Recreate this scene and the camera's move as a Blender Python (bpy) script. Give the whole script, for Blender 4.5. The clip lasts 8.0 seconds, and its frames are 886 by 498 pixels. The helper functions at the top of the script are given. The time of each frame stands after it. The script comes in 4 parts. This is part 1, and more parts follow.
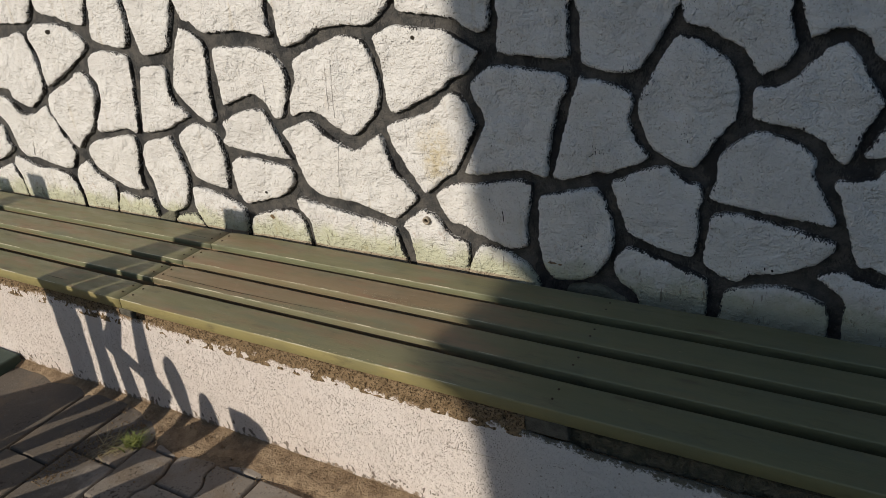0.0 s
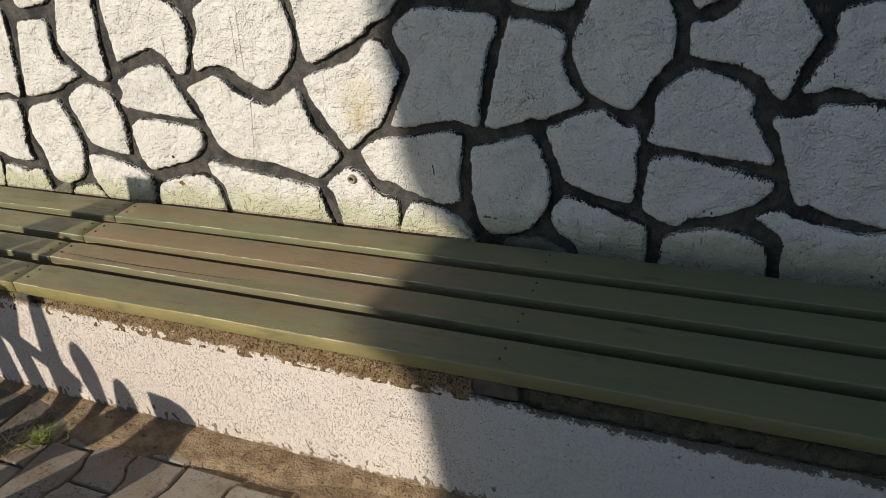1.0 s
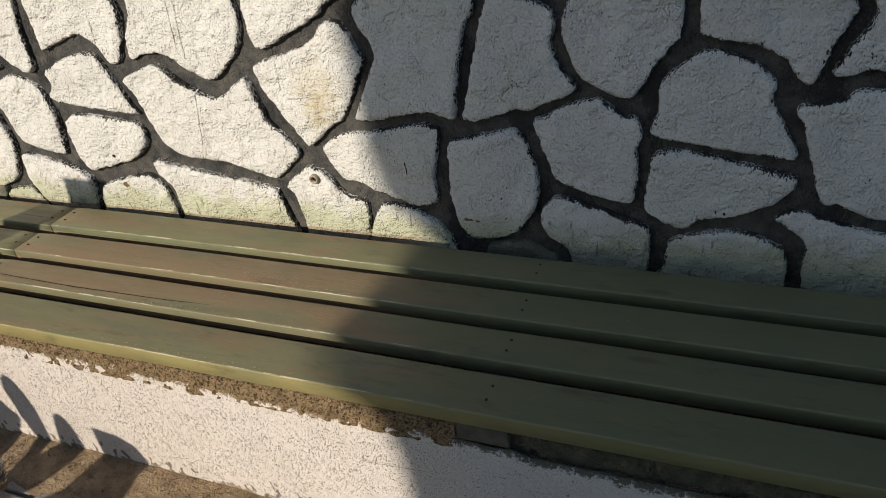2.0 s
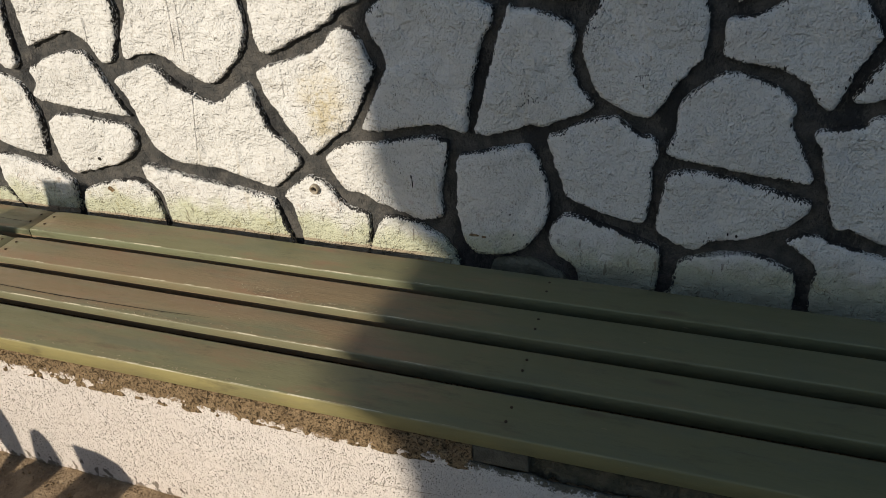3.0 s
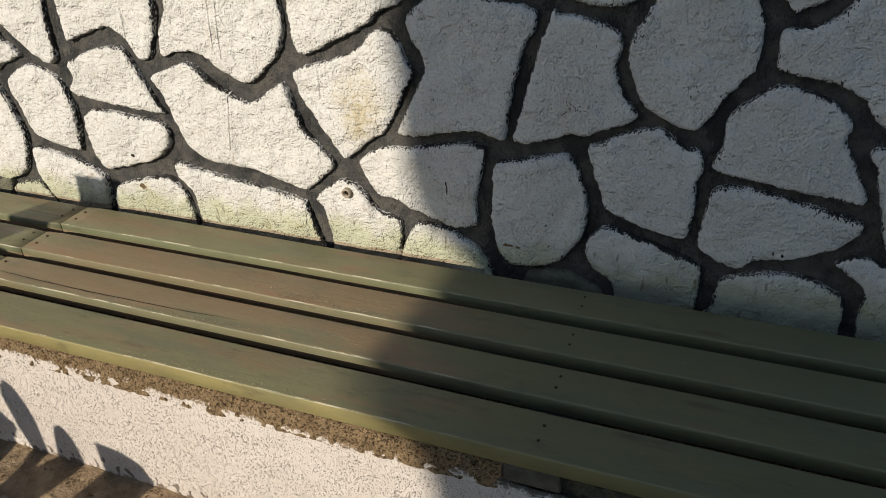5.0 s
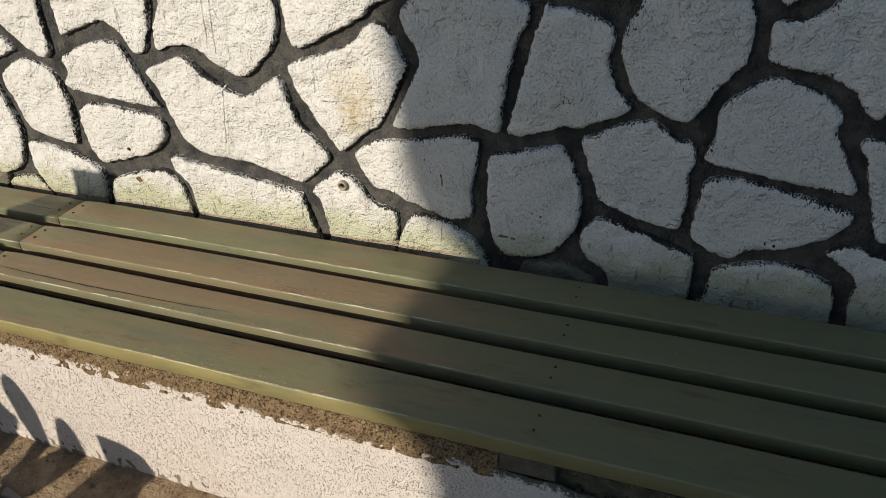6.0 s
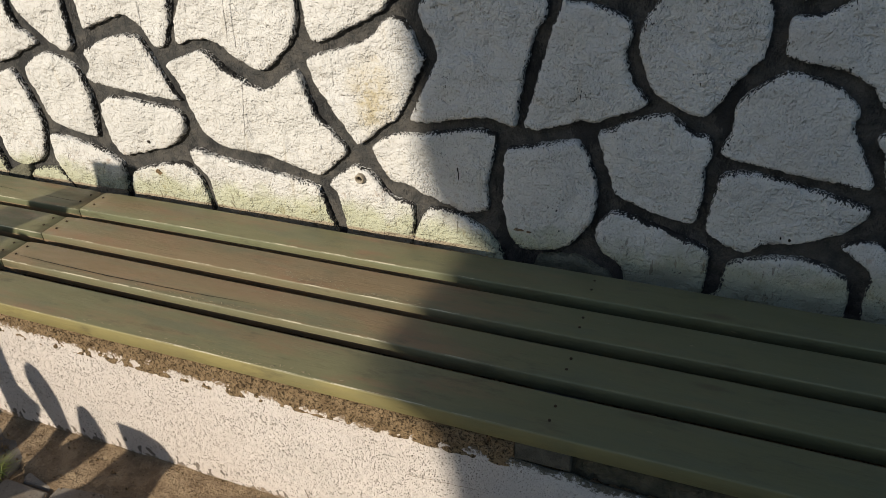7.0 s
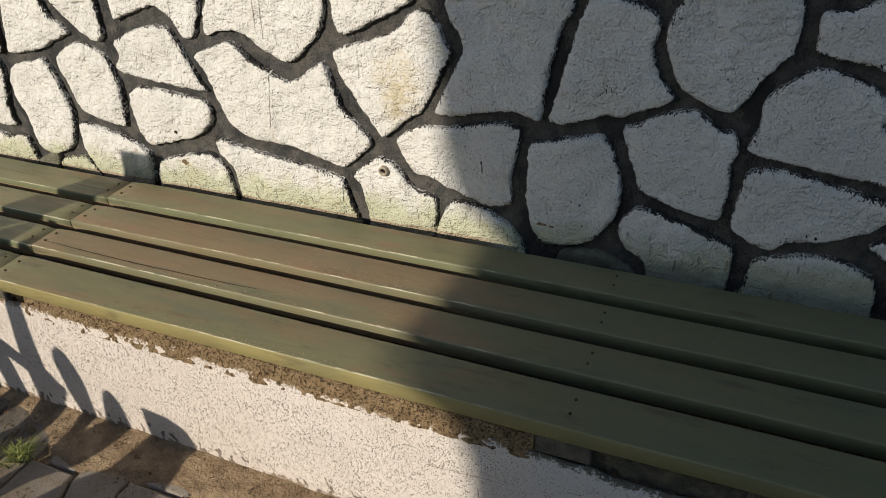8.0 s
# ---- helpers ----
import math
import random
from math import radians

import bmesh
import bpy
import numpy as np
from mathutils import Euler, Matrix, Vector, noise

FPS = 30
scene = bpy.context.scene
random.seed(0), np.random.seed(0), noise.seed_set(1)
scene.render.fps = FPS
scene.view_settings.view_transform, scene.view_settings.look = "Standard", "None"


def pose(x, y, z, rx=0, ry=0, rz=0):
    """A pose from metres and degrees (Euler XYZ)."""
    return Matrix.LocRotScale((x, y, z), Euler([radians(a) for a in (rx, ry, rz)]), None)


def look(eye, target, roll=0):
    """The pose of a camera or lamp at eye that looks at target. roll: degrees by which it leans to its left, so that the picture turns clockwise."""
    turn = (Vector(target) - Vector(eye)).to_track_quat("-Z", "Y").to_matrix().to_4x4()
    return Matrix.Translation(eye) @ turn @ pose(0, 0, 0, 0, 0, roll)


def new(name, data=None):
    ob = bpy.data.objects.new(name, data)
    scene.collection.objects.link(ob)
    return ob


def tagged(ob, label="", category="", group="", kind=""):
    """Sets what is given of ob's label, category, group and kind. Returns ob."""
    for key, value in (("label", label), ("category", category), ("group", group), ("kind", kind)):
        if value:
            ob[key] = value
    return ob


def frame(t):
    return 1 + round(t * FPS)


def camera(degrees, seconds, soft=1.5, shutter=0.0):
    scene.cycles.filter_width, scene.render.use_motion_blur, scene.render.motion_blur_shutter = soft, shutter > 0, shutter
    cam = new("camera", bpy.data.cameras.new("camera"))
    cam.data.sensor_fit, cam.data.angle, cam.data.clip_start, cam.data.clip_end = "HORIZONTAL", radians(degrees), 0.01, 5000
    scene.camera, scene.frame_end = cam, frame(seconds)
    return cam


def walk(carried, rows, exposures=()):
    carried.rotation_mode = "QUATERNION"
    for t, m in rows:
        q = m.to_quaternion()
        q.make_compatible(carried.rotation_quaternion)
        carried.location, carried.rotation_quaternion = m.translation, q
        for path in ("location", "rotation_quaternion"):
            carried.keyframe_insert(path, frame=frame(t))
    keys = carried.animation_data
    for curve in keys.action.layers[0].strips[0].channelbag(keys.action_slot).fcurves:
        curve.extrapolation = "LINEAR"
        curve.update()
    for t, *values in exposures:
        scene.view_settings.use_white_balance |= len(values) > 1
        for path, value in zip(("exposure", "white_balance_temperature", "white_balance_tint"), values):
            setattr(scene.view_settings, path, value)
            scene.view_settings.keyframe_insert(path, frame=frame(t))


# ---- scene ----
cam = camera(62.6, 8.0, soft=0.7)
PATH = [
    (0, (1.11, -1.728, 1.396), (0.16, -0.195, 0.53), -6.1),
    (0.5, (1.08, -1.706, 1.364), (0.288, -0.118, 0.441), -6.5),
    (1, (1.03, -1.66, 1.342), (0.294, -0.08, 0.361), -6.0),
    (1.5, (0.992, -1.469, 1.328), (0.295, 0.078, 0.27), -7.0),
    (1.7, (0.98, -1.424, 1.325), (0.287, 0.112, 0.248), -7.5),
    (2.8, (0.862, -1.412, 1.312), (0.245, 0.174, 0.261), -4.4),
    (3, (0.838, -1.421, 1.316), (0.255, 0.177, 0.263), -3.8),
    (3.5, (0.825, -1.401, 1.329), (0.208, 0.197, 0.297), -4.0),
    (4, (0.825, -1.375, 1.318), (0.193, 0.206, 0.269), -4.1),
    (4.5, (0.811, -1.383, 1.321), (0.153, 0.185, 0.269), -3.6),
    (4.7, (0.807, -1.391, 1.301), (0.152, 0.193, 0.27), -3.2),
    (5.8, (0.804, -1.401, 1.312), (0.177, 0.181, 0.261), -2.8),
    (6, (0.81, -1.401, 1.321), (0.18, 0.168, 0.254), -3.2),
    (6.5, (0.807, -1.411, 1.321), (0.169, 0.154, 0.251), -3.0),
    (7, (0.804, -1.421, 1.324), (0.148, 0.133, 0.248), -3.4),
    (7.5, (0.795, -1.428, 1.32), (0.13, 0.118, 0.24), -3.1),
    (8, (0.8, -1.433, 1.32), (0.098, 0.096, 0.24), -3.4),
]
walk(cam, [(t, look(eye, target, roll)) for t, eye, target, roll in PATH],
     exposures=((0.0, -0.28, 6320, 7), (0.5, -0.16, 6400, 6), (1.0, -0.08, 6500, 5), (1.5, -0.07, 6500, 5), (8.0, -0.08, 6500, 5)))

from mathutils.bvhtree import BVHTree
from mathutils.geometry import delaunay_2d_cdt

# ---- light ----
K, DROP = 0.33, 0.50          # the sunlight's drift along the wall and its fall, per metre towards it
SUNWAY = Vector((K, 1.0, -DROP)).normalized()
world = bpy.data.worlds.new("sky")
scene.world = world
world.use_nodes = True
wn = world.node_tree.nodes
wn.clear()
sky = wn.new("ShaderNodeTexSky")
sky.sky_type = "NISHITA"
sky.sun_disc = False
sky.dust_density = 0.6
sky.ozone_density = 1.7
sky.sun_elevation = math.asin(-SUNWAY.z)
sky.sun_rotation = math.atan2(-SUNWAY.x, -SUNWAY.y)
background = wn.new("ShaderNodeBackground")
background.inputs["Strength"].default_value = 0.091
world_out = wn.new("ShaderNodeOutputWorld")
world.node_tree.links.new(sky.outputs[0], background.inputs[0])
world.node_tree.links.new(background.outputs[0], world_out.inputs[0])

sun_data = bpy.data.lights.new("sun", "SUN")
sun_data.energy = 4.05
sun_data.angle = radians(0.53)
sun_data.color = (1.0, 0.885, 0.755)
sun = new("sun", sun_data)
sun.matrix_world = look(-SUNWAY * 12, (0, 0, 0))


# ---- materials ----
SEAT, THICK = 0.400, 0.036   # the bench: height of its seat, thickness of its planks


class Mat:
    """A node material with short calls for its parts."""

    def __init__(self, name, rough=0.8, metal=0.0, spec=0.5):
        self.m = bpy.data.materials.new(name)
        self.m.use_nodes = True
        self.t = self.m.node_tree
        self.bsdf = self.t.nodes["Principled BSDF"]
        self.bsdf.inputs["Roughness"].default_value = rough
        self.bsdf.inputs["Metallic"].default_value = metal
        self.bsdf.inputs["Specular IOR Level"].default_value = spec
        self.co = self.t.nodes.new("ShaderNodeNewGeometry").outputs["Position"]

    def link(self, a, b):
        self.t.links.new(a, b)

    def put(self, socket, value):
        if isinstance(value, (int, float)):
            socket.default_value = value
        elif isinstance(value, tuple):
            socket.default_value = (*value, 1.0) if len(value) == 3 and socket.type == "RGBA" else value
        else:
            self.link(value, socket)

    def scaled(self, sx, sy, sz, turn=0.0):
        n = self.t.nodes.new("ShaderNodeMapping")
        n.inputs["Scale"].default_value = (sx, sy, sz)
        n.inputs["Rotation"].default_value = (0, turn, 0)
        self.link(self.co, n.inputs["Vector"])
        return n.outputs[0]

    def noise(self, scale, detail=4.0, rough=0.55, co=None, warp=0.0):
        n = self.t.nodes.new("ShaderNodeTexNoise")
        n.inputs["Scale"].default_value = scale
        n.inputs["Detail"].default_value = detail
        n.inputs["Roughness"].default_value = rough
        n.inputs["Distortion"].default_value = warp
        self.link(co or self.co, n.inputs["Vector"])
        return n.outputs["Fac"]

    def cells(self, scale, feature="F1", co=None):
        n = self.t.nodes.new("ShaderNodeTexVoronoi")
        n.feature = feature
        n.inputs["Scale"].default_value = scale
        self.link(co or self.co, n.inputs["Vector"])
        return n.outputs["Distance"]

    def ramp(self, value, a, b, lo=0.0, hi=1.0):
        n = self.t.nodes.new("ShaderNodeMapRange")
        n.interpolation_type = "SMOOTHSTEP"
        for key, v in (("From Min", a), ("From Max", b), ("To Min", lo), ("To Max", hi)):
            n.inputs[key].default_value = v
        self.link(value, n.inputs["Value"])
        return n.outputs[0]

    def calc(self, op, a, b=0.0):
        n = self.t.nodes.new("ShaderNodeMath")
        n.operation = op
        self.put(n.inputs[0], a)
        self.put(n.inputs[1], b)
        return n.outputs[0]

    def mix(self, f, a, b, blend="MIX"):
        n = self.t.nodes.new("ShaderNodeMix")
        n.data_type = "RGBA"
        n.blend_type = blend
        self.put(n.inputs[0], f)
        self.put(n.inputs[6], a)
        self.put(n.inputs[7], b)
        return n.outputs[2]

    def axis(self, i):
        n = self.t.nodes.new("ShaderNodeSeparateXYZ")
        self.link(self.co, n.inputs[0])
        return n.outputs[i]

    def random(self):
        return self.t.nodes.new("ShaderNodeObjectInfo").outputs["Random"]

    def color(self, v):
        self.put(self.bsdf.inputs["Base Color"], v)
        return self

    def rough(self, v):
        self.put(self.bsdf.inputs["Roughness"], v)
        return self

    def bump(self, *layers):
        """Layers of (height, metres)."""
        last = None
        for h, d in layers:
            n = self.t.nodes.new("ShaderNodeBump")
            n.inputs["Distance"].default_value = d
            n.inputs["Strength"].default_value = 1.0
            self.link(h, n.inputs["Height"])
            if last:
                self.link(last, n.inputs["Normal"])
            last = n.outputs[0]
        self.link(last, self.bsdf.inputs["Normal"])
        return self.m


def white_stone():
    m = Mat("white_painted_stone", 0.75, spec=0.3)
    big = m.noise(7, 3)
    c = m.mix(m.ramp(big, 0.35, 0.7), (0.795, 0.762, 0.725), (0.85, 0.823, 0.788))
    c = m.mix(m.ramp(m.random(), 0, 1, 0, 0.25), c, (0.77, 0.74, 0.69))
    # rusty run-off and thin streaks
    run = m.noise(9, 4, 0.6, m.scaled(3.0, 1, 0.35))
    c = m.mix(m.ramp(run, 0.60, 0.78, 0, 0.45), c, (0.62, 0.52, 0.36))
    # pinholes where the paint missed the render
    pit = m.noise(230, 2, 0.5)
    spots = m.calc("MULTIPLY", m.ramp(pit, 0.68, 0.72), m.ramp(m.noise(14, 2), 0.46, 0.62))
    c = m.mix(m.calc("MULTIPLY", spots, 0.6), c, (0.30, 0.25, 0.20))
    # darkened hollows: dirt specks, plus the relief's shade put into the colour
    hollow = m.noise(205, 2.0, 0.5, m.scaled(1.1, 1.0, 0.92), 0.2)
    coarse = m.ramp(m.noise(13, 3), 0.36, 0.58, 0.6, 1.0)
    c = m.mix(m.calc("MULTIPLY", m.ramp(hollow, 0.42, 0.35, 0.0, 0.6), m.ramp(m.noise(34, 5, 0.7), 0.44, 0.60, 0.08, 1.0)), c, (0.40, 0.33, 0.25))
    # one yellow rust bloom
    bloom = m.t.nodes.new("ShaderNodeVectorMath")
    bloom.operation = "DISTANCE"
    m.link(m.scaled(1.0, 1.0, 0.62), bloom.inputs[0])
    bloom.inputs[1].default_value = (0.055, 0.0, 0.735 * 0.62)
    near = m.calc("ADD", bloom.outputs["Value"], m.calc("MULTIPLY", m.noise(22, 4, 0.65), 0.09))
    c = m.mix(m.calc("MULTIPLY", m.ramp(near, 0.05, 0.125, 0.75, 0.0), m.ramp(m.noise(48, 4, 0.7), 0.36, 0.60, 0.25, 1.0)), c, (0.55, 0.43, 0.19))
    rust = m.calc("MULTIPLY", m.ramp(m.noise(26, 5, 0.7), 0.57, 0.68), m.ramp(m.axis(2), 0.62, 0.40))
    c = m.mix(m.calc("MULTIPLY", rust, 0.5), c, (0.40, 0.24, 0.14))
    # green algae low on the wall
    edge = m.calc("ADD", m.axis(2), m.calc("MULTIPLY", m.noise(11, 5, 0.65), -0.16))
    low = m.ramp(edge, 0.315, 0.385, 1.0, 0.0)
    c = m.mix(m.calc("MULTIPLY", low, m.ramp(m.axis(0), 0.30, 0.62, 0.55, 0.46)), c, (0.47, 0.49, 0.21))
    # the low growth turns greyer and darker towards the right end
    darkened = m.calc("MULTIPLY", m.ramp(edge, 0.31, 0.41, 1.0, 0.0), m.ramp(m.axis(0), 0.30, 0.62))
    c = m.mix(m.calc("MULTIPLY", darkened, 0.5), c, (0.36, 0.37, 0.27))
    # the back plank's shadow painted along the wall's foot, on the sunlit stretch
    foot = m.calc("ADD", m.axis(2), m.calc("MULTIPLY", m.calc("SUBTRACT", m.noise(24, 4, 0.6), 0.5), 0.012))
    foot_shade = m.calc("MULTIPLY", m.ramp(foot, 0.373, 0.368), m.ramp(m.axis(0), 0.34, 0.24))
    c = m.mix(m.calc("MULTIPLY", foot_shade, 0.9), c, (0.44, 0.35, 0.25))
    # flakes lifting low on the wall
    flake = m.calc("MULTIPLY", m.ramp(m.noise(34, 3, 0.6, m.scaled(2.0, 1, 0.6), 0.6), 0.64, 0.68), m.ramp(m.axis(2), 0.52, 0.42))
    c = m.mix(m.calc("MULTIPLY", flake, 0.6), c, (0.22, 0.17, 0.11))
    # dark joint paint brushed raggedly over the rim
    rim = m.t.nodes.new("ShaderNodeAttribute")
    rim.attribute_name = "rim"
    bristle = m.noise(260, 2, 0.6, m.scaled(1.0, 1.0, 0.42))
    brush = m.calc("ADD", rim.outputs["Fac"], m.calc("MULTIPLY", m.calc("SUBTRACT", bristle, 0.5), m.ramp(m.noise(9, 2), 0.40, 0.62, 1.3, 3.8)))
    brush = m.calc("ADD", brush, m.calc("MULTIPLY", m.calc("SUBTRACT", m.noise(11, 2), 0.5), 1.9))
    c = m.mix(m.ramp(brush, 0.80, 0.90), c, (0.050, 0.046, 0.043))
    m.color(c)
    lumps = m.noise(27, 3, 0.5)
    swell = m.noise(9, 2, 0.5)
    return m.bump((swell, 0.018), (lumps, 0.013), (m.noise(66, 4, 0.55, m.scaled(0.85, 1, 1.3)), 0.0088), (m.calc("MULTIPLY", hollow, coarse), 0.0054), (flake, -0.002))


def black_joint():
    m = Mat("dark_painted_mortar", 0.8, spec=0.25)
    c = m.mix(m.ramp(m.noise(26, 6, 0.7), 0.36, 0.66), (0.058, 0.058, 0.057), (0.122, 0.112, 0.101))
    # sandy grains where the paint is thin
    thin = m.ramp(m.noise(8, 4, 0.6), 0.44, 0.60, 0.05, 0.5)
    c = m.mix(m.calc("MULTIPLY", m.ramp(m.noise(190, 3, 0.6), 0.50, 0.60), thin), c, (0.155, 0.142, 0.128))
    # a second, thicker coat in dabs
    dab = m.noise(10, 3, 0.55, m.scaled(1.0, 1.0, 0.7))
    c = m.mix(m.ramp(m.calc("ADD", dab, m.calc("MULTIPLY", m.calc("SUBTRACT", m.noise(260, 2, 0.6, m.scaled(1, 1, 0.42)), 0.5), 0.3)), 0.53, 0.58, 0.0, 0.75), c, (0.032, 0.032, 0.034))
    m.color(c)
    return m.bump((m.noise(24, 3), 0.010), (m.noise(70, 3), 0.005), (m.noise(190, 3, 0.6), 0.0055))


def white_render():
    m = Mat("white_rough_render", 0.8, spec=0.25)
    big = m.noise(4, 3)
    c = m.mix(m.ramp(big, 0.35, 0.7), (0.785, 0.695, 0.635), (0.835, 0.75, 0.695))
    # greyer and cooler past the shadow edge: shade put into the colour
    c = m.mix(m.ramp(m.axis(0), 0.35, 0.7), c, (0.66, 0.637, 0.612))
    pit = m.noise(250, 1.5, 0.5, m.scaled(1.15, 1.0, 0.9), 0.7)
    dots = m.ramp(pit, 0.40, 0.30)
    spots = m.calc("MULTIPLY", m.calc("MULTIPLY", dots, m.ramp(m.noise(17, 4, 0.6), 0.34, 0.58, 0.15, 1.0)), m.ramp(m.axis(0), 0.40, 0.66, 1.0, 0.35))
    holes = m.calc("MULTIPLY", m.ramp(m.noise(95, 3, 0.6), 0.64, 0.68), m.ramp(m.noise(8, 3), 0.48, 0.60))
    c = m.mix(m.calc("MULTIPLY", spots, 0.5), c, (0.40, 0.29, 0.20))
    c = m.mix(m.calc("MULTIPLY", holes, 0.75), c, (0.16, 0.125, 0.09))
    # grey worn patches
    c = m.mix(m.ramp(m.noise(5, 5, 0.65), 0.56, 0.72, 0, 0.35), c, (0.60, 0.55, 0.50))
    # bare scuffs, denser near the ground
    chip = m.noise(46, 4, 0.6, m.scaled(1.3, 1, 0.8))
    reach = m.ramp(m.axis(2), 0.012, 0.10, 0.165, 0.0)
    bare = m.ramp(m.calc("ADD", chip, reach), 0.70, 0.735)
    c = m.mix(m.calc("MULTIPLY", bare, 0.9), c, (0.19, 0.15, 0.115))
    # ragged upper end where the coat breaks off the mortar
    rim = m.t.nodes.new("ShaderNodeAttribute")
    rim.attribute_name = "rim"
    torn = m.calc("ADD", rim.outputs["Fac"], m.calc("MULTIPLY", m.calc("SUBTRACT", m.noise(110, 6, 0.75), 0.5), 1.25))
    torn = m.calc("ADD", torn, m.calc("MULTIPLY", m.calc("SUBTRACT", m.noise(7, 6, 0.7), 0.42), m.ramp(m.axis(0), 0.6, 0.9, 0.0, 2.2)))
    c = m.mix(m.ramp(torn, 0.72, 0.92), c, m.mix(m.ramp(m.axis(0), 0.40, 0.62), (0.30, 0.21, 0.125), (0.13, 0.118, 0.088)))
    # splashed soil along the foot
    splash = m.calc("ADD", m.axis(2), m.calc("MULTIPLY", m.noise(34, 6, 0.75), -0.10))
    c = m.mix(m.ramp(splash, -0.038, -0.030, 0.9, 0.0), c, (0.30, 0.215, 0.14))
    m.color(c)
    return m.bump((m.noise(12, 2), 0.006), (m.noise(62, 3, 0.5), 0.0062), (spots, -0.0014), (m.calc("MULTIPLY", pit, m.ramp(m.axis(0), 0.4, 0.7, 1.0, 0.6)), 0.0044))


def bare_mortar():
    m = Mat("bare_sandy_mortar", 0.95, spec=0.15)
    c = m.mix(m.ramp(m.noise(60, 5, 0.7), 0.35, 0.68), (0.26, 0.178, 0.100), (0.37, 0.262, 0.152))
    c = m.mix(m.ramp(m.noise(190, 3, 0.6), 0.52, 0.60, 0, 0.85), c, (0.062, 0.043, 0.026))
    c = m.mix(m.ramp(m.noise(70, 3, 0.6), 0.62, 0.70, 0, 0.6), c, (0.07, 0.05, 0.03))
    m.color(c)
    return m.bump((m.noise(40, 4), 0.016), (m.noise(190, 3, 0.6), 0.009))


def painted_wood(name, bias, lip_colour):
    m = Mat(name, 0.42, spec=0.4)
    grain = m.noise(7, 4, 0.55, m.scaled(1.4, 12, 12), 0.5)
    tone = m.ramp(m.random(), 0, 1, bias - 0.1, bias + 0.1)
    fresh = m.mix(m.ramp(grain, 0.25, 0.75), (0.206, 0.194, 0.102), (0.222, 0.206, 0.110))
    worn = m.mix(m.ramp(grain, 0.25, 0.75), (0.250, 0.180, 0.100), (0.268, 0.192, 0.108))
    # the brown is cut back towards the shaded end, as shade in the colour
    patch = m.calc("ADD", m.noise(2.6, 4, 0.6, m.scaled(0.8, 5, 1)), m.ramp(m.axis(0), 0.10, 0.60, 0.0, -0.32))
    c = m.mix(m.ramp(m.calc("ADD", patch, m.calc("MULTIPLY", m.calc("SUBTRACT", tone, 0.5), 0.5)), 0.36, 0.64), fresh, worn)
    # greener and darker on the shaded end: shade put into the paint's colour
    c = m.mix(m.ramp(m.calc("ADD", m.axis(0), m.calc("MULTIPLY", m.noise(3, 4, 0.6), 0.4)), 0.45, 0.95, 0.0, 0.40), c, (0.146, 0.154, 0.076))
    # reddish scuffs where the paint has gone
    rub = m.noise(9, 5, 0.7, m.scaled(0.6, 2, 2))
    c = m.mix(m.calc("MULTIPLY", m.ramp(rub, 0.49, 0.71, 0, 0.65), m.ramp(m.axis(0), 0.2, 0.7, 1.0, 0.15)), c, (0.30, 0.165, 0.10))
    cool = m.noise(5, 4, 0.6, m.scaled(0.7, 3, 3))
    c = m.mix(m.ramp(cool, 0.48, 0.68, 0, 0.7), c, (0.160, 0.165, 0.10))
    # the front lip keeps its paint, paler; the right end's shade is painted in
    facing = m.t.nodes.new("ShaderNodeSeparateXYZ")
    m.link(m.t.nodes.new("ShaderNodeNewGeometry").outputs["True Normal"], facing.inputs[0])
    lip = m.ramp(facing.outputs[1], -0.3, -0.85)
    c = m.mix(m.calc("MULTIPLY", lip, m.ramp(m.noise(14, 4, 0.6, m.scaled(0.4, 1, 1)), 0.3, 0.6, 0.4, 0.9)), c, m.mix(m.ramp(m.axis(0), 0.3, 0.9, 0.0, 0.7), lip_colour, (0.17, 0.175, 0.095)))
    # bare brown wood low on the gap edges, coloured lighter to lift their shade
    bare = m.calc("MULTIPLY", m.ramp(m.axis(2), SEAT - 0.018, SEAT - 0.022), m.calc("MULTIPLY", m.ramp(m.axis(1), -0.56, -0.54), m.ramp(m.axis(0), 0.42, 0.26)))
    c = m.mix(m.calc("MULTIPLY", bare, 0.9), c, (0.40, 0.28, 0.17))
    dirt = m.noise(24, 5, 0.7, m.scaled(0.35, 1.2, 1.2))
    c = m.mix(m.ramp(dirt, 0.54, 0.76, 0, 0.6), c, (0.10, 0.082, 0.052))
    knot = m.cells(5.5, "F1", m.scaled(0.45, 1.6, 1.0))
    c = m.mix(m.ramp(knot, 0.11, 0.03, 0, 0.6), c, (0.11, 0.075, 0.045))
    # chips and a sunlit highlight painted along the worn edges, a few scratches
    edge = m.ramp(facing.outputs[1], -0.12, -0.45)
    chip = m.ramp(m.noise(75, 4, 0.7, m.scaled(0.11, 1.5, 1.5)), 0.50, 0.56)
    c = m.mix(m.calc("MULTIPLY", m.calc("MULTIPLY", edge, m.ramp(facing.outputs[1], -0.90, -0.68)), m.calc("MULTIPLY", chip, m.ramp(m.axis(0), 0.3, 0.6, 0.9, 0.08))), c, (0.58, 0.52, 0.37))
    scar = m.noise(60, 4, 0.7, m.scaled(0.4, 1.5, 1.5))
    c = m.mix(m.ramp(scar, 0.68, 0.73, 0, 0.65), c, (0.40, 0.34, 0.21))
    # dark hairs of grain lying open in the paint
    hair = m.noise(26, 5, 0.65, m.scaled(0.55, 14, 14), 0.4)
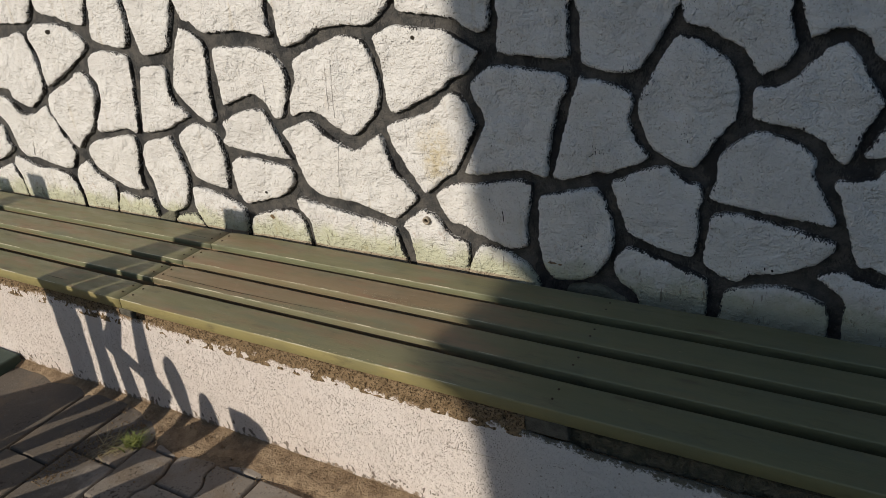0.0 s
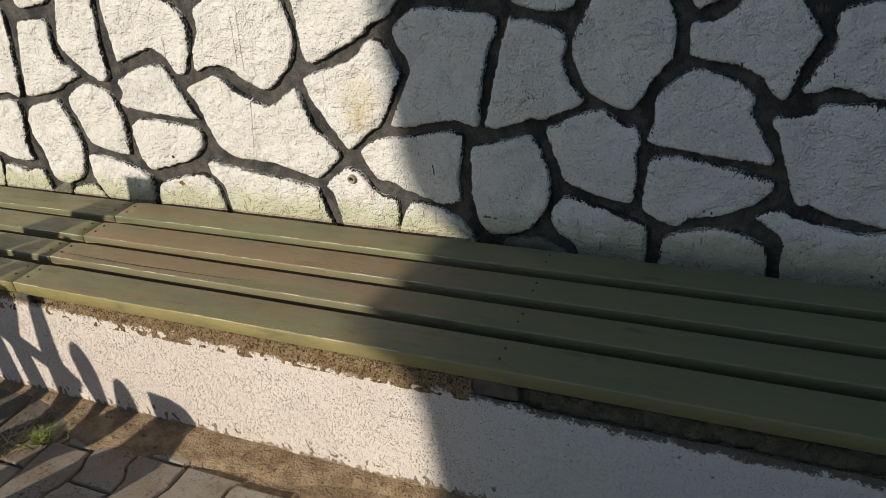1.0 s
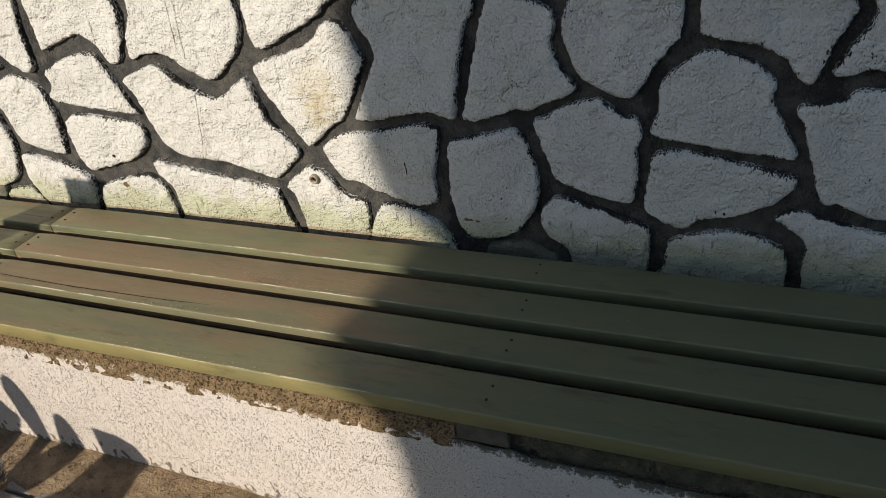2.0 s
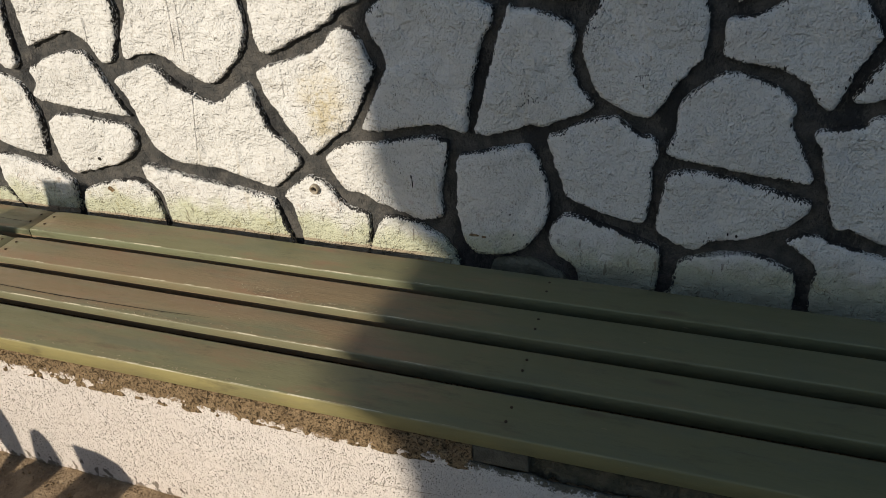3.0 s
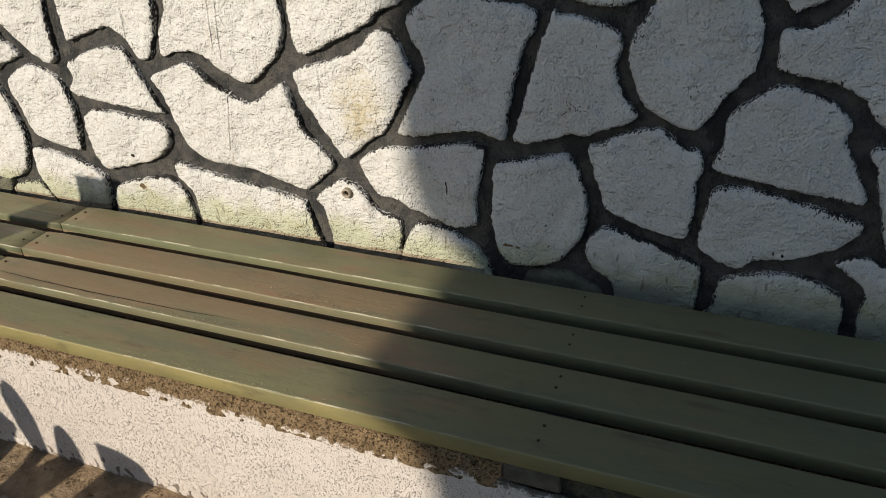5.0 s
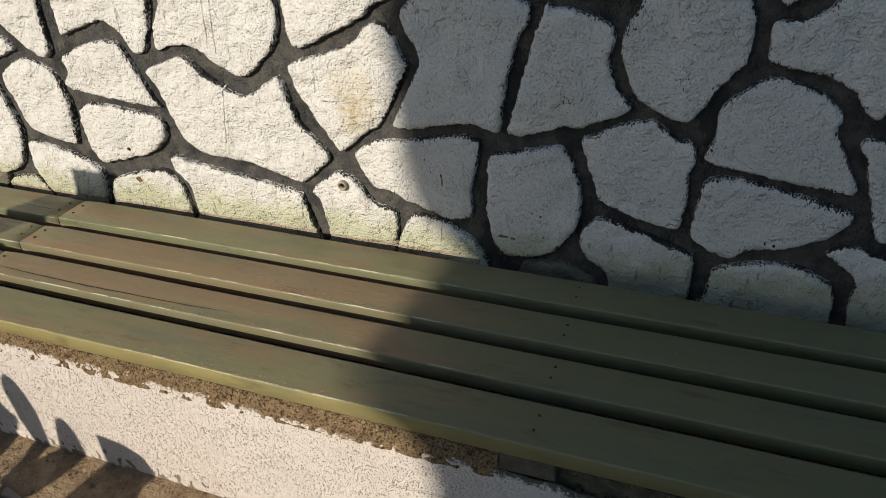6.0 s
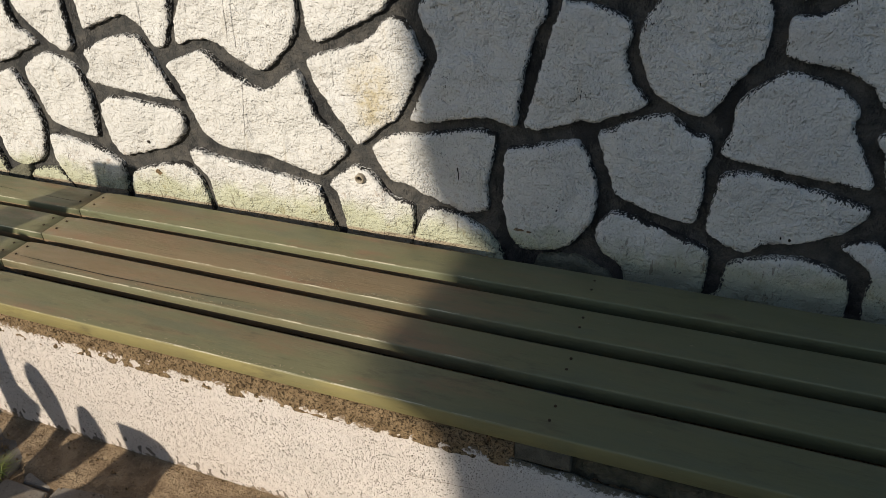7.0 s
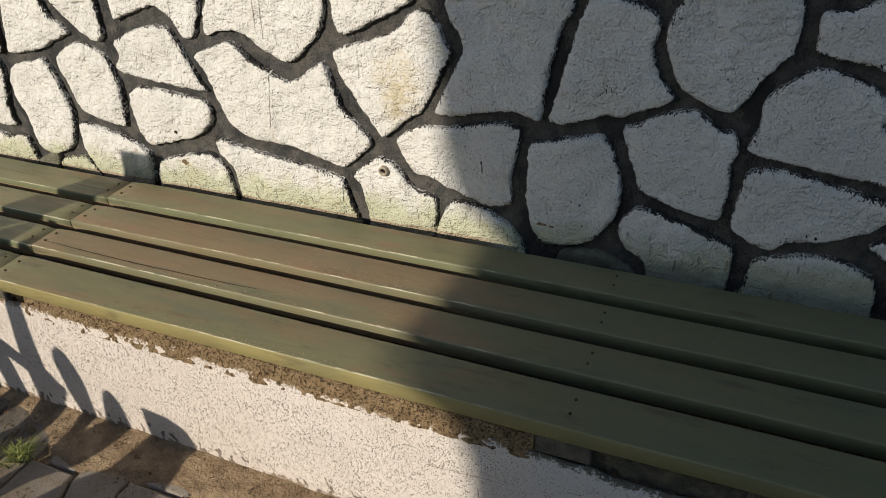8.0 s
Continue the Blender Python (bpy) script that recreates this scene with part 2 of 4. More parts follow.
    c = m.mix(m.calc("MULTIPLY", m.ramp(hair, 0.60, 0.68, 0, 0.42), m.ramp(m.noise(6, 3, 0.6, m.scaled(0.5, 4, 4)), 0.42, 0.6)), c, (0.095, 0.072, 0.044))
    m.color(c)
    m.rough(m.ramp(m.noise(18, 4, 0.6, m.scaled(0.4, 2, 2)), 0.3, 0.7, 0.36, 0.60))
    return m.bump((m.noise(5, 4, 0.6, m.scaled(1.0, 22, 22), 0.3), 0.0003), (hair, 0.0003), (m.noise(60, 3, 0.6, m.scaled(0.5, 1, 1)), 0.0009))


def paver_face():
    m = Mat("grey_concrete_paver", 0.9, spec=0.25)
    r = m.ramp(m.random(), 0, 1)
    c = m.mix(r, (0.235, 0.203, 0.168), (0.335, 0.290, 0.242))
    # a film of old dirt, thickest on the far slabs
    film = m.calc("ADD", m.noise(5, 5, 0.65), m.ramp(m.axis(0), -0.45, -0.95, -0.12, 0.22))
    c = m.mix(m.ramp(film, 0.42, 0.62, 0, 0.85), c, (0.130, 0.108, 0.086))
    c = m.mix(m.ramp(m.noise(8, 6, 0.7), 0.48, 0.66, 0, 0.7), c, (0.21, 0.160, 0.112))
    c = m.mix(m.calc('MULTIPLY', m.ramp(m.noise(90, 4, 0.65), 0.55, 0.62), m.ramp(m.noise(6, 3), 0.50, 0.62)), c, (0.075, 0.058, 0.042))
    c = m.mix(m.ramp(m.noise(180, 2), 0.60, 0.70, 0, 0.5), c, (0.09, 0.075, 0.06))
    c = m.mix(m.ramp(m.noise(240, 2), 0.64, 0.70, 0, 0.4), c, (0.42, 0.38, 0.33))
    m.color(c)
    return m.bump((m.noise(16, 3), 0.004), (m.noise(200, 3), 0.0016))


def soil():
    m = Mat("brown_sandy_soil", 0.97, spec=0.1)
    c = m.mix(m.ramp(m.noise(20, 5, 0.65), 0.35, 0.7), (0.215, 0.150, 0.094), (0.38, 0.28, 0.178))
    c = m.mix(m.ramp(m.noise(260, 2), 0.62, 0.7, 0, 0.5), c, (0.07, 0.05, 0.035))
    m.color(c)
    c = m.mix(m.ramp(m.noise(120, 3, 0.6), 0.58, 0.68, 0, 0.45), c, (0.42, 0.32, 0.21))
    m.color(c)
    return m.bump((m.noise(14, 4), 0.014), (m.noise(60, 4, 0.6), 0.007), (m.noise(190, 3), 0.004))


def plain(name, a, b, scale=20, rough=0.7, metal=0.0, depth=0.001):
    m = Mat(name, rough, metal)
    m.color(m.mix(m.ramp(m.noise(scale, 4), 0.35, 0.68), a, b))
    return m.bump((m.noise(scale * 5, 3), depth))


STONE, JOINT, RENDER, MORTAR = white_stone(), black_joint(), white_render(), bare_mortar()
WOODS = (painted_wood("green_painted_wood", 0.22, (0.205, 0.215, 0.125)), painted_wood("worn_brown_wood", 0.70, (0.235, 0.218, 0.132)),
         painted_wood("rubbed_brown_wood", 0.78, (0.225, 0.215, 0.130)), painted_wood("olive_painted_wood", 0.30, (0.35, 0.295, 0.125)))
PAVER, SOIL = paver_face(), soil()
STEEL = plain("rusted_steel", (0.035, 0.022, 0.014), (0.09, 0.055, 0.03), 300, 0.6, 0.6)
CRACK = plain("open_wood_crack", (0.015, 0.011, 0.007), (0.035, 0.026, 0.016), 60, 0.95)
GRASS = plain("green_grass", (0.14, 0.175, 0.036), (0.34, 0.36, 0.10), 60, 0.6)
STRAW = plain("dry_grass", (0.30, 0.24, 0.12), (0.42, 0.34, 0.19), 60, 0.8)
GREEN = plain("dark_green_paint", (0.028, 0.052, 0.040), (0.045, 0.07, 0.052), 14, 0.5)
FAR_GREY = plain("unseen_grey_ground", (0.05, 0.05, 0.052), (0.085, 0.083, 0.08), 60, 0.9, 0.0, 0.004)
CASTER_RENDER = plain("pale_render", (0.36, 0.37, 0.37), (0.46, 0.47, 0.47), 3, 0.9, 0.0, 0.004)
SLAT_WOOD = plain("weathered_wood", (0.12, 0.085, 0.05), (0.22, 0.16, 0.10), 25, 0.75)
BLOCKWOOD = plain("grey_timber", (0.075, 0.070, 0.054), (0.135, 0.122, 0.092), 40, 0.85, 0.0, 0.004)
OLIVE_MORTAR = plain("dark_green_mortar", (0.060, 0.058, 0.038), (0.12, 0.105, 0.070), 30, 0.95, 0.0, 0.006)
SMEAR = plain("grey_smeared_mortar", (0.145, 0.140, 0.098), (0.235, 0.222, 0.160), 24, 0.95, 0.0, 0.010)
SCUFF = plain("scuffed_pale_wood", (0.34, 0.28, 0.17), (0.50, 0.43, 0.29), 200, 0.8)
PLASTIC = plain("aged_white_plastic", (0.30, 0.24, 0.17), (0.48, 0.42, 0.33), 160, 0.6)


# ---- mesh helpers ----
def part(name, bm, material, parent=None, label=""):
    me = bpy.data.meshes.new(name)
    bm.to_mesh(me)
    bm.free()
    me.materials.append(material)
    ob = new(name, me)
    if parent:
        ob.parent = parent
    return tagged(ob, label)


def holder(name, x=0, y=0, z=0):
    ob = new(name)
    ob.location = (x, y, z)
    bpy.context.view_layer.update()
    return ob


def box(bm, x0, x1, y0, y1, z0, z1):
    """An axis-aligned block with corners at the given limits."""
    m = Matrix.LocRotScale(((x0 + x1) / 2, (y0 + y1) / 2, (z0 + z1) / 2), None, (x1 - x0, y1 - y0, z1 - z0))
    return bmesh.ops.create_cube(bm, size=1, matrix=m)["verts"]


def soften(bm, width, segments=2):
    bmesh.ops.bevel(bm, geom=bm.edges[:], offset=width, segments=segments, profile=0.5, affect="EDGES")


def smooth_faces(bm):
    for f in bm.faces:
        f.smooth = True


def curve_round(corners, step):
    """A closed curve through the corners, softly rounded, cut about every step metres."""
    pts = [Vector(c) for c in corners]
    n, out = len(pts), []
    for i in range(n):
        p0, p1, p2, p3 = pts[i - 1], pts[i], pts[(i + 1) % n], pts[(i + 2) % n]
        cuts = max(2, round((p2 - p1).length / step))
        for j in range(cuts):
            t = j / cuts
            a = 2 * p1 + (p2 - p0) * 0.8 * t
            b = (p2 - p1) * 6 - (p2 - p0) * 0.8 * 2 - (p3 - p1) * 0.8
            c = (p1 - p2) * 4 + ((p2 - p0) + (p3 - p1)) * 0.8
            out.append((a + b * t * t + c * t * t * t) / 2)
    return out


# ---- setting: ground, wall, plinth ----
def ground_height(x, y):
    return 0.003 * noise.noise((x * 3, y * 3, 0.3)) - 0.015


def build_ground():
    bm = bmesh.new()
    xs = [-400, -60, -12, -4] + [-3.2 + 0.16 * i for i in range(36)] + [4, 12, 60, 400]
    ys = [-400, -60, -12, -5] + [-3.6 + 0.16 * i for i in range(19)] + [-0.62, -0.50, 4, 60, 400]
    grid = [[bm.verts.new((x, y, ground_height(x, y) if abs(x) < 5 and -5 < y < 0 else -0.012)) for x in xs] for y in ys]
    for a, b in zip(grid, grid[1:]):
        for i in range(len(xs) - 1):
            bm.faces.new((a[i], a[i + 1], b[i + 1], b[i]))
    smooth_faces(bm)
    return tagged(part("ground", bm, SOIL), "brown sandy soil bed under the concrete pavers", "ground", kind="structure")


ground = build_ground()


def build_soil_strip():
    """Loose soil heaped along the foot of the plinth."""
    bm = bmesh.new()
    rows = []
    for i in range(121):
        x = -2.6 + i * 0.035
        blend = min(1, max(0, (x + 0.85) / 0.35))
        blend = blend * blend * (3 - 2 * blend)
        wide = 0.05 + blend * (0.075 - 0.12 * (x + 0.36)) + 0.03 * noise.noise((x * 9, 4.7, 0)) + 0.02 * noise.noise((x * 5, 1.7, 0)) + 0.008 * noise.noise((x * 23, 1.7, 0))
        wide = max(wide, 0.035)
        row = []
        for j in range(7):
            f = j / 6
            y = -0.56 - f * (wide + 0.03)
            z = (0.018 + 0.014 * noise.noise((x * 11, 0, 7))) * (1 - f) ** 1.3 - 0.004 * f + 0.006 * noise.noise((x * 14, y * 14, 2)) * (1 - f * 0.6)
            row.append(bm.verts.new((x, y, z if j < 6 else -0.028)))
        rows.append(row)
    for a, b in zip(rows, rows[1:]):
        for j in range(6):
            bm.faces.new((a[j], a[j + 1], b[j + 1], b[j]))
    smooth_faces(bm)
    return tagged(part("soil_strip", bm, SOIL), "loose sandy soil along the foot of the plinth", "soil", kind="structure")


build_soil_strip()

def build_bounce_ground():
    # unseen sheet added so that the ground's bounce light is less warm
    bm = bmesh.new()
    for x0, x1, y0, y1 in ((-40, 40, -40, -1.95), (-40, -2.6, -1.95, -0.4), (2.6, 40, -1.95, -0.4)):
        bm.faces.new([bm.verts.new((x, y, 0.0)) for x, y in ((x0, y0), (x1, y0), (x1, y1), (x0, y1))])
    return tagged(part("road", bm, FAR_GREY), "unseen grey ground beyond the paving, added to cool the bounce light", "road", kind="structure")


build_bounce_ground()

WALL_L, WALL_R, WALL_TOP = -3.4, 2.6, 2.3


def build_wall():
    bm = bmesh.new()
    xs = np.arange(WALL_L, WALL_R + 0.01, 0.05)
    zs = np.arange(-0.05, WALL_TOP + 0.01, 0.05)
    front = [[bm.verts.new((x, 0.010 + 0.004 * noise.noise((x * 9, z * 9, 0)), z)) for x in xs] for z in zs]
    for a, b in zip(front, front[1:]):
        for i in range(len(xs) - 1):
            bm.faces.new((a[i], a[i + 1], b[i + 1], b[i]))
    smooth_faces(bm)
    box(bm, WALL_L, WALL_R, 0.03, 0.35, -0.05, WALL_TOP)
    return tagged(part("wall_north", bm, JOINT), "rubble stone wall with dark painted mortar joints", "wall", kind="structure")


wall = build_wall()


FACES = []


def wall_y(x, z):
    """How far the wall's face stands at a place."""
    found = [hit[0].y for hit in (tree.ray_cast(Vector((x, -1, z)), Vector((0, 1, 0))) for tree in FACES) if hit[0]]
    return min(found) if found else 0.009


def stone(*corners):
    """One white stone of the wall, its face swelling out of the dark joints."""
    rim = curve_round(corners, 0.005)
    n = len(rim)
    seed = corners[0][0] * 7 + corners[0][1] * 3
    mid = sum(rim, Vector((0, 0))) / n
    swell = 0.70 + 0.5 * abs(noise.noise((seed, 1, 2)))
    bm = bmesh.new()
    normals = []
    for i in range(n):
        t = (rim[(i + 2) % n] - rim[i - 2])
        normals.append(Vector((t.y, -t.x)).normalized())
    area = sum(rim[i - 1].x * rim[i].y - rim[i].x * rim[i - 1].y for i in range(n))
    inward = -1 if area > 0 else 1
    def face_y(x, z):
        return -0.0115 * swell + 0.006 * noise.noise((x * 12, z * 12, seed)) + 0.003 * noise.noise((x * 31, z * 31, seed))

    rings = []
    for offset, depth in ((0.0, None), (0.0004, 0.10), (0.0022, 0.55), (0.005, 0.84), (0.010, 0.97)):
        ring = []
        for i in range(n):
            p = rim[i]
            rag = 0.0030 * noise.noise((p.x * 160, p.y * 160, seed)) + 0.0034 * noise.noise((p.x * 50, p.y * 50, seed))
            q = p + normals[i] * inward * (offset + rag - 0.0022)
            ring.append(bm.verts.new((q.x, 0.022 if depth is None else face_y(q.x, q.y) * depth, q.y)))
        rings.append(ring)
    for a, b in zip(rings, rings[1:]):
        for i in range(n):
            bm.faces.new((a[i - 1], a[i], b[i], b[i - 1]))
    last = [Vector((v.co.x, v.co.z)) for v in rings[-1]]
    pts, kept = list(last), []
    x0, x1 = min(p.x for p in last), max(p.x for p in last)
    z0, z1 = min(p.y for p in last), max(p.y for p in last)
    step = 0.016
    for i in range(int((x1 - x0) / step) + 1):
        for j in range(int((z1 - z0) / step) + 1):
            p = Vector((x0 + (i + 0.5 * (j % 2)) * step, z0 + j * step))
            if min((p - q).length for q in last) > step * 0.6:
                pts.append(p)
    vs, _, fs, _, _, _ = delaunay_2d_cdt(pts, [(i, (i + 1) % n) for i in range(n)], [], 1, 1e-6)
    grid = []
    for i, p in enumerate(vs):
        near = rings[-1][i] if i < n and (p - last[i]).length < 1e-5 else None
        grid.append(near or bm.verts.new((p.x, face_y(p.x, p.y), p.y)))
    for f in fs:
        try:
            bm.faces.new([grid[i] for i in f])
        except ValueError:
            pass
    bmesh.ops.recalc_face_normals(bm, faces=bm.faces[:])
    smooth_faces(bm)
    FACES.append(BVHTree.FromBMesh(bm))
    ob = part("stone", bm, STONE, wall)
    value = ob.data.attributes.new("rim", "FLOAT", "POINT").data
    for r, level in enumerate((1.0, 1.0, 0.80, 0.52, 0.12)):
        for i in range(n):
            value[r * n + i].value = level
    return ob


def smear(*corners):
    """A low stone under a smear of grey mortar."""
    ob = stone(*corners)
    ob.data.materials[0] = SMEAR
    return tagged(ob, "grey mortar smeared over a stone")


def build_plinth():
    """The rendered bench base, with its bare mortar bed on top."""
    bm = bmesh.new()
    fade = bm.verts.layers.float.new("rim")
    xs = np.arange(-3.0, 2.2, 0.01)
    rows = []
    for x in xs:
        top = float(np.interp(x, (-0.66, -0.2, 0.04, 0.3, 0.43, 0.66, 0.70), (0.343, 0.336, 0.329, 0.320, 0.328, 0.322, 0.312))) + 0.007 * noise.noise((x * 9, 0, 5)) + 0.004 * noise.noise((x * 31, 0, 5))
        prof = [(-0.583, -0.05), (-0.583, 0.02), (-0.581, 0.12), (-0.582, 0.22), (-0.581, top - 0.045), (-0.580, top - 0.012), (-0.576, top), (-0.570, top - 0.004)]
        rows.append([bm.verts.new((x, y + 0.003 * noise.noise((x * 6, z * 6, 1)), z)) for y, z in prof])
        for v, f in zip(rows[-1], (0, 0, 0, 0, 0, 0.8, 1.0, 1.0)):
            v[fade] = f
    for a, b in zip(rows, rows[1:]):
        for j in range(len(a) - 1):
            bm.faces.new((a[j], b[j], b[j + 1], a[j + 1]))
    smooth_faces(bm)
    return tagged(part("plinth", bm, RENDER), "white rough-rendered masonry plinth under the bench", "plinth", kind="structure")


plinth = build_plinth()


def build_core():
    bm = bmesh.new()
    box(bm, -3.0, 2.2, -0.572, -0.02, 0.0, 0.302)
    box(bm, -3.0, 2.2, -0.475, -0.11, 0.29, 0.357)
    box(bm, -3.0, 0.33, -0.112, -0.02, 0.29, 0.354)
    return part("core", bm, MORTAR, plinth, "bare mortar top")


build_core()


def build_mortar_bed(x0, x1, y_front, z_top, material=MORTAR, look_of="bare brown mortar bed"):
    """A strip of mortar with a crumbled, uneven face."""
    bm = bmesh.new()
    rows = []
    count = round((x1 - x0) / 0.005)
    base = [(y_front + 0.012, 0.298)] + [(y_front, 0.305 + (z_top - 0.309) * k / 10) for k in range(11)] + [(y_front + 0.014, z_top), (y_front + 0.12, z_top)]
    for i in range(count + 1):
        x = x0 + (x1 - x0) * i / count
        row = []
        for k, (y, z) in enumerate(base):
            loose = 1.0 if 0 < k < 12 else 0.0
            push = 0.0055 * noise.noise((x * 26, z * 40, 4)) + 0.0038 * noise.noise((x * 75, z * 90, 9)) + 0.0020 * noise.noise((x * 170, z * 200, 2))
            hole = max(0, noise.noise((x * 48, z * 60, 15)) - 0.28) * 0.022
            row.append(bm.verts.new((x, y + loose * (push + hole + 0.0035 * (k - 3) / 8), z + loose * 0.002 * noise.noise((x * 60, z * 60, 30)))))
        rows.append(row)
    for a, b in zip(rows, rows[1:]):
        for k in range(len(base) - 1):
            bm.faces.new((a[k], b[k], b[k + 1], a[k + 1]))
    for end in (rows[0], rows[-1]):
        bm.faces.new(end)
    return part("mortar_bed", bm, material, plinth, look_of)


build_mortar_bed(-3.0, -0.79, -0.580, 0.3625)
build_mortar_bed(-0.672, 0.558, -0.580, 0.3625)
build_mortar_bed(-0.735, -0.665, -0.570, 0.3625)
build_mortar_bed(0.655, 2.2, -0.562, 0.347, OLIVE_MORTAR, "dark greenish mortar bed")

def hairline(x0, z0, x1, z1, wide):
    bm = bmesh.new()
    rows = []
    for i in range(41):
        f = i / 40
        x = x0 + (x1 - x0) * f + 0.003 * noise.noise((f * 9, x0, 1))
        z = z0 + (z1 - z0) * f + 0.004 * noise.noise((f * 8, x0, 5)) + 0.0015 * noise.noise((f * 40, x0, 5))
        w = wide * (0.35 + abs(noise.noise((f * 13, x0, 9)))) * min(1, 6 * (1 - f) + 0.1, 6 * f + 0.1)
        across = Vector((z0 - z1, 0, x1 - x0)).normalized() * w
        p = Vector((x, -0.5866, z))
        rows.append((bm.verts.new(p - across), bm.verts.new(p + across)))
    for a, b in zip(rows, rows[1:]):
        bm.faces.new((a[0], b[0], b[1], a[1]))
    return part("crack", bm, MORTAR, plinth, "hairline crack in the render")


hairline(0.345, 0.215, 0.50, 0.226, 0.0009)
hairline(0.100, 0.075, 0.105, 0.045, 0.0022)

# ---- bench ----
PLANKS = ((-0.080, -0.181), (-0.216, -0.311), (-0.346, -0.438), (-0.472, -0.577))
JOIN = (-0.788, -0.789, -0.788, -0.772)
bench = tagged(holder("bench", 0, -0.32, 0.33), "long olive-painted plank bench on a white rendered plinth", "bench")


def build_plank(x0, x1, y_back, y_front, wood, drop=0.0):
    bm = bmesh.new()
    r = 0.007
    prof = [(y_back, SEAT - THICK), (y_back, SEAT - r)]
    for a in (30, 60, 90):
        prof.append((y_back - r + r * math.cos(radians(a)), SEAT - r + r * math.sin(radians(a))))
    for a in (90, 72, 54, 36, 18, 0):
        prof.append((y_front + 0.004 - 0.004 * math.cos(radians(a)), SEAT - 0.004 + 0.004 * math.sin(radians(a))))
    prof += [(y_front, SEAT - THICK + 0.003), (y_front + 0.003, SEAT - THICK)]
    n = max(2, round((x1 - x0) / 0.05))
    rows = []
    for i in range(n + 1):
        x = x0 + (x1 - x0) * i / n
        sag = 0.0012 * noise.noise((x * 1.5, y_front * 9, 0)) - drop
        wave = 0.0015 * noise.noise((x * 2.5, y_front * 9, 4))
        inset = 0.002 if i in (0, n) else 0.0
        taper = -0.008 * (x + 0.1) if y_back > -0.1 else 0.0
        rows.append([bm.verts.new((x, y + (taper if y > (y_back + y_front) / 2 else 0.0) + wave + (inset if y < (y_back + y_front) / 2 else -inset), z + sag - (inset if z > SEAT - 0.02 else 0))) for y, z in prof])
    for a, b in zip(rows, rows[1:]):
        for j in range(len(prof)):
            bm.faces.new((a[j - 1], a[j], b[j], b[j - 1]))
    bm.faces.new(rows[0])
    bm.faces.new(rows[-1])
    bmesh.ops.recalc_face_normals(bm, faces=bm.faces[:])
    for f in bm.faces:
        f.smooth = len(f.verts) == 4
    ob = part("plank", bm, wood, bench)
    ob.matrix_parent_inverse = bench.matrix_world.inverted()
    return ob


nail_bm = bmesh.new()
bmesh.ops.create_cone(nail_bm, cap_ends=True, segments=10, radius1=0.0032, radius2=0.0027, depth=0.002)
nail_mesh = bpy.data.meshes.new("nail")
nail_bm.to_mesh(nail_mesh)
nail_bm.free()
nail_mesh.materials.append(STEEL)


def nail(plank, x, y):
    ob = new("nail", nail_mesh)
    ob.parent = plank
    ob.location = (x, y, SEAT + 0.0003)
    return ob


LEFT_PLANKS, RIGHT_PLANKS = [], []
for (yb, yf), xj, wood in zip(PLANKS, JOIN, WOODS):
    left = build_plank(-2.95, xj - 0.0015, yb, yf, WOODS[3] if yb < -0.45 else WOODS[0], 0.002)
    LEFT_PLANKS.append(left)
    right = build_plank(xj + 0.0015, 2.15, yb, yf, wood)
    mid, w = (yb + yf) / 2, (yb - yf)
    for dy in (-0.18, 0.20):
        nail(right, xj + 0.020 + 0.006 * random.random(), mid + dy * w)
        nail(left, xj - 0.022 - 0.006 * random.random(), mid + dy * w + 0.004)
        nail(right, 0.598 + 0.02 * (-yf) + 0.004 * random.random(), mid + dy * w * 0.9)
    RIGHT_PLANKS.append(right)


def build_scratches(parent, x0, x1, y0, y1, count, seed):
    """Short pale scratches in the paint of a plank."""
    rng = random.Random(seed)
    bm = bmesh.new()
    for _ in range(count):
        x, y = rng.gauss((x0 + x1) / 2, (x1 - x0) / 4), rng.uniform(y0, y1)
        a = rng.gauss(0.15, 0.5)
        along = Vector((math.cos(a), math.sin(a), 0)) * rng.uniform(0.0015, 0.006)
        across = Vector((-math.sin(a), math.cos(a), 0)) * rng.uniform(0.0005, 0.0012)
        mid = Vector((x, y, SEAT + 0.0013))
        bm.faces.new([bm.verts.new(p) for p in (mid - along, mid + across, mid + along, mid - across)])
    return tagged(part("scratches", bm, SCUFF, parent, "pale scratches in the paint"), kind="stuff")


def build_block(x0, x1, y0, y1, z0, z1):
    bm = bmesh.new()
    box(bm, x0, x1, y0, y1, z0, z1)
    soften(bm, 0.004)
    for v in bm.verts:
        v.co += Vector((noise.noise(v.co * 20), noise.noise(v.co * 21), 0)) * 0.003
    ob = part("support_block", bm, BLOCKWOOD, bench, "grey timber support block")
    ob.matrix_parent_inverse = bench.matrix_world.inverted()


build_block(-0.79, -0.727, -0.576, -0.09, 0.322, SEAT - THICK)
build_block(0.556, 0.657, -0.574, -0.09, 0.322, SEAT - THICK)
build_block(1.86, 1.94, -0.568, -0.09, 0.322, SEAT - THICK)


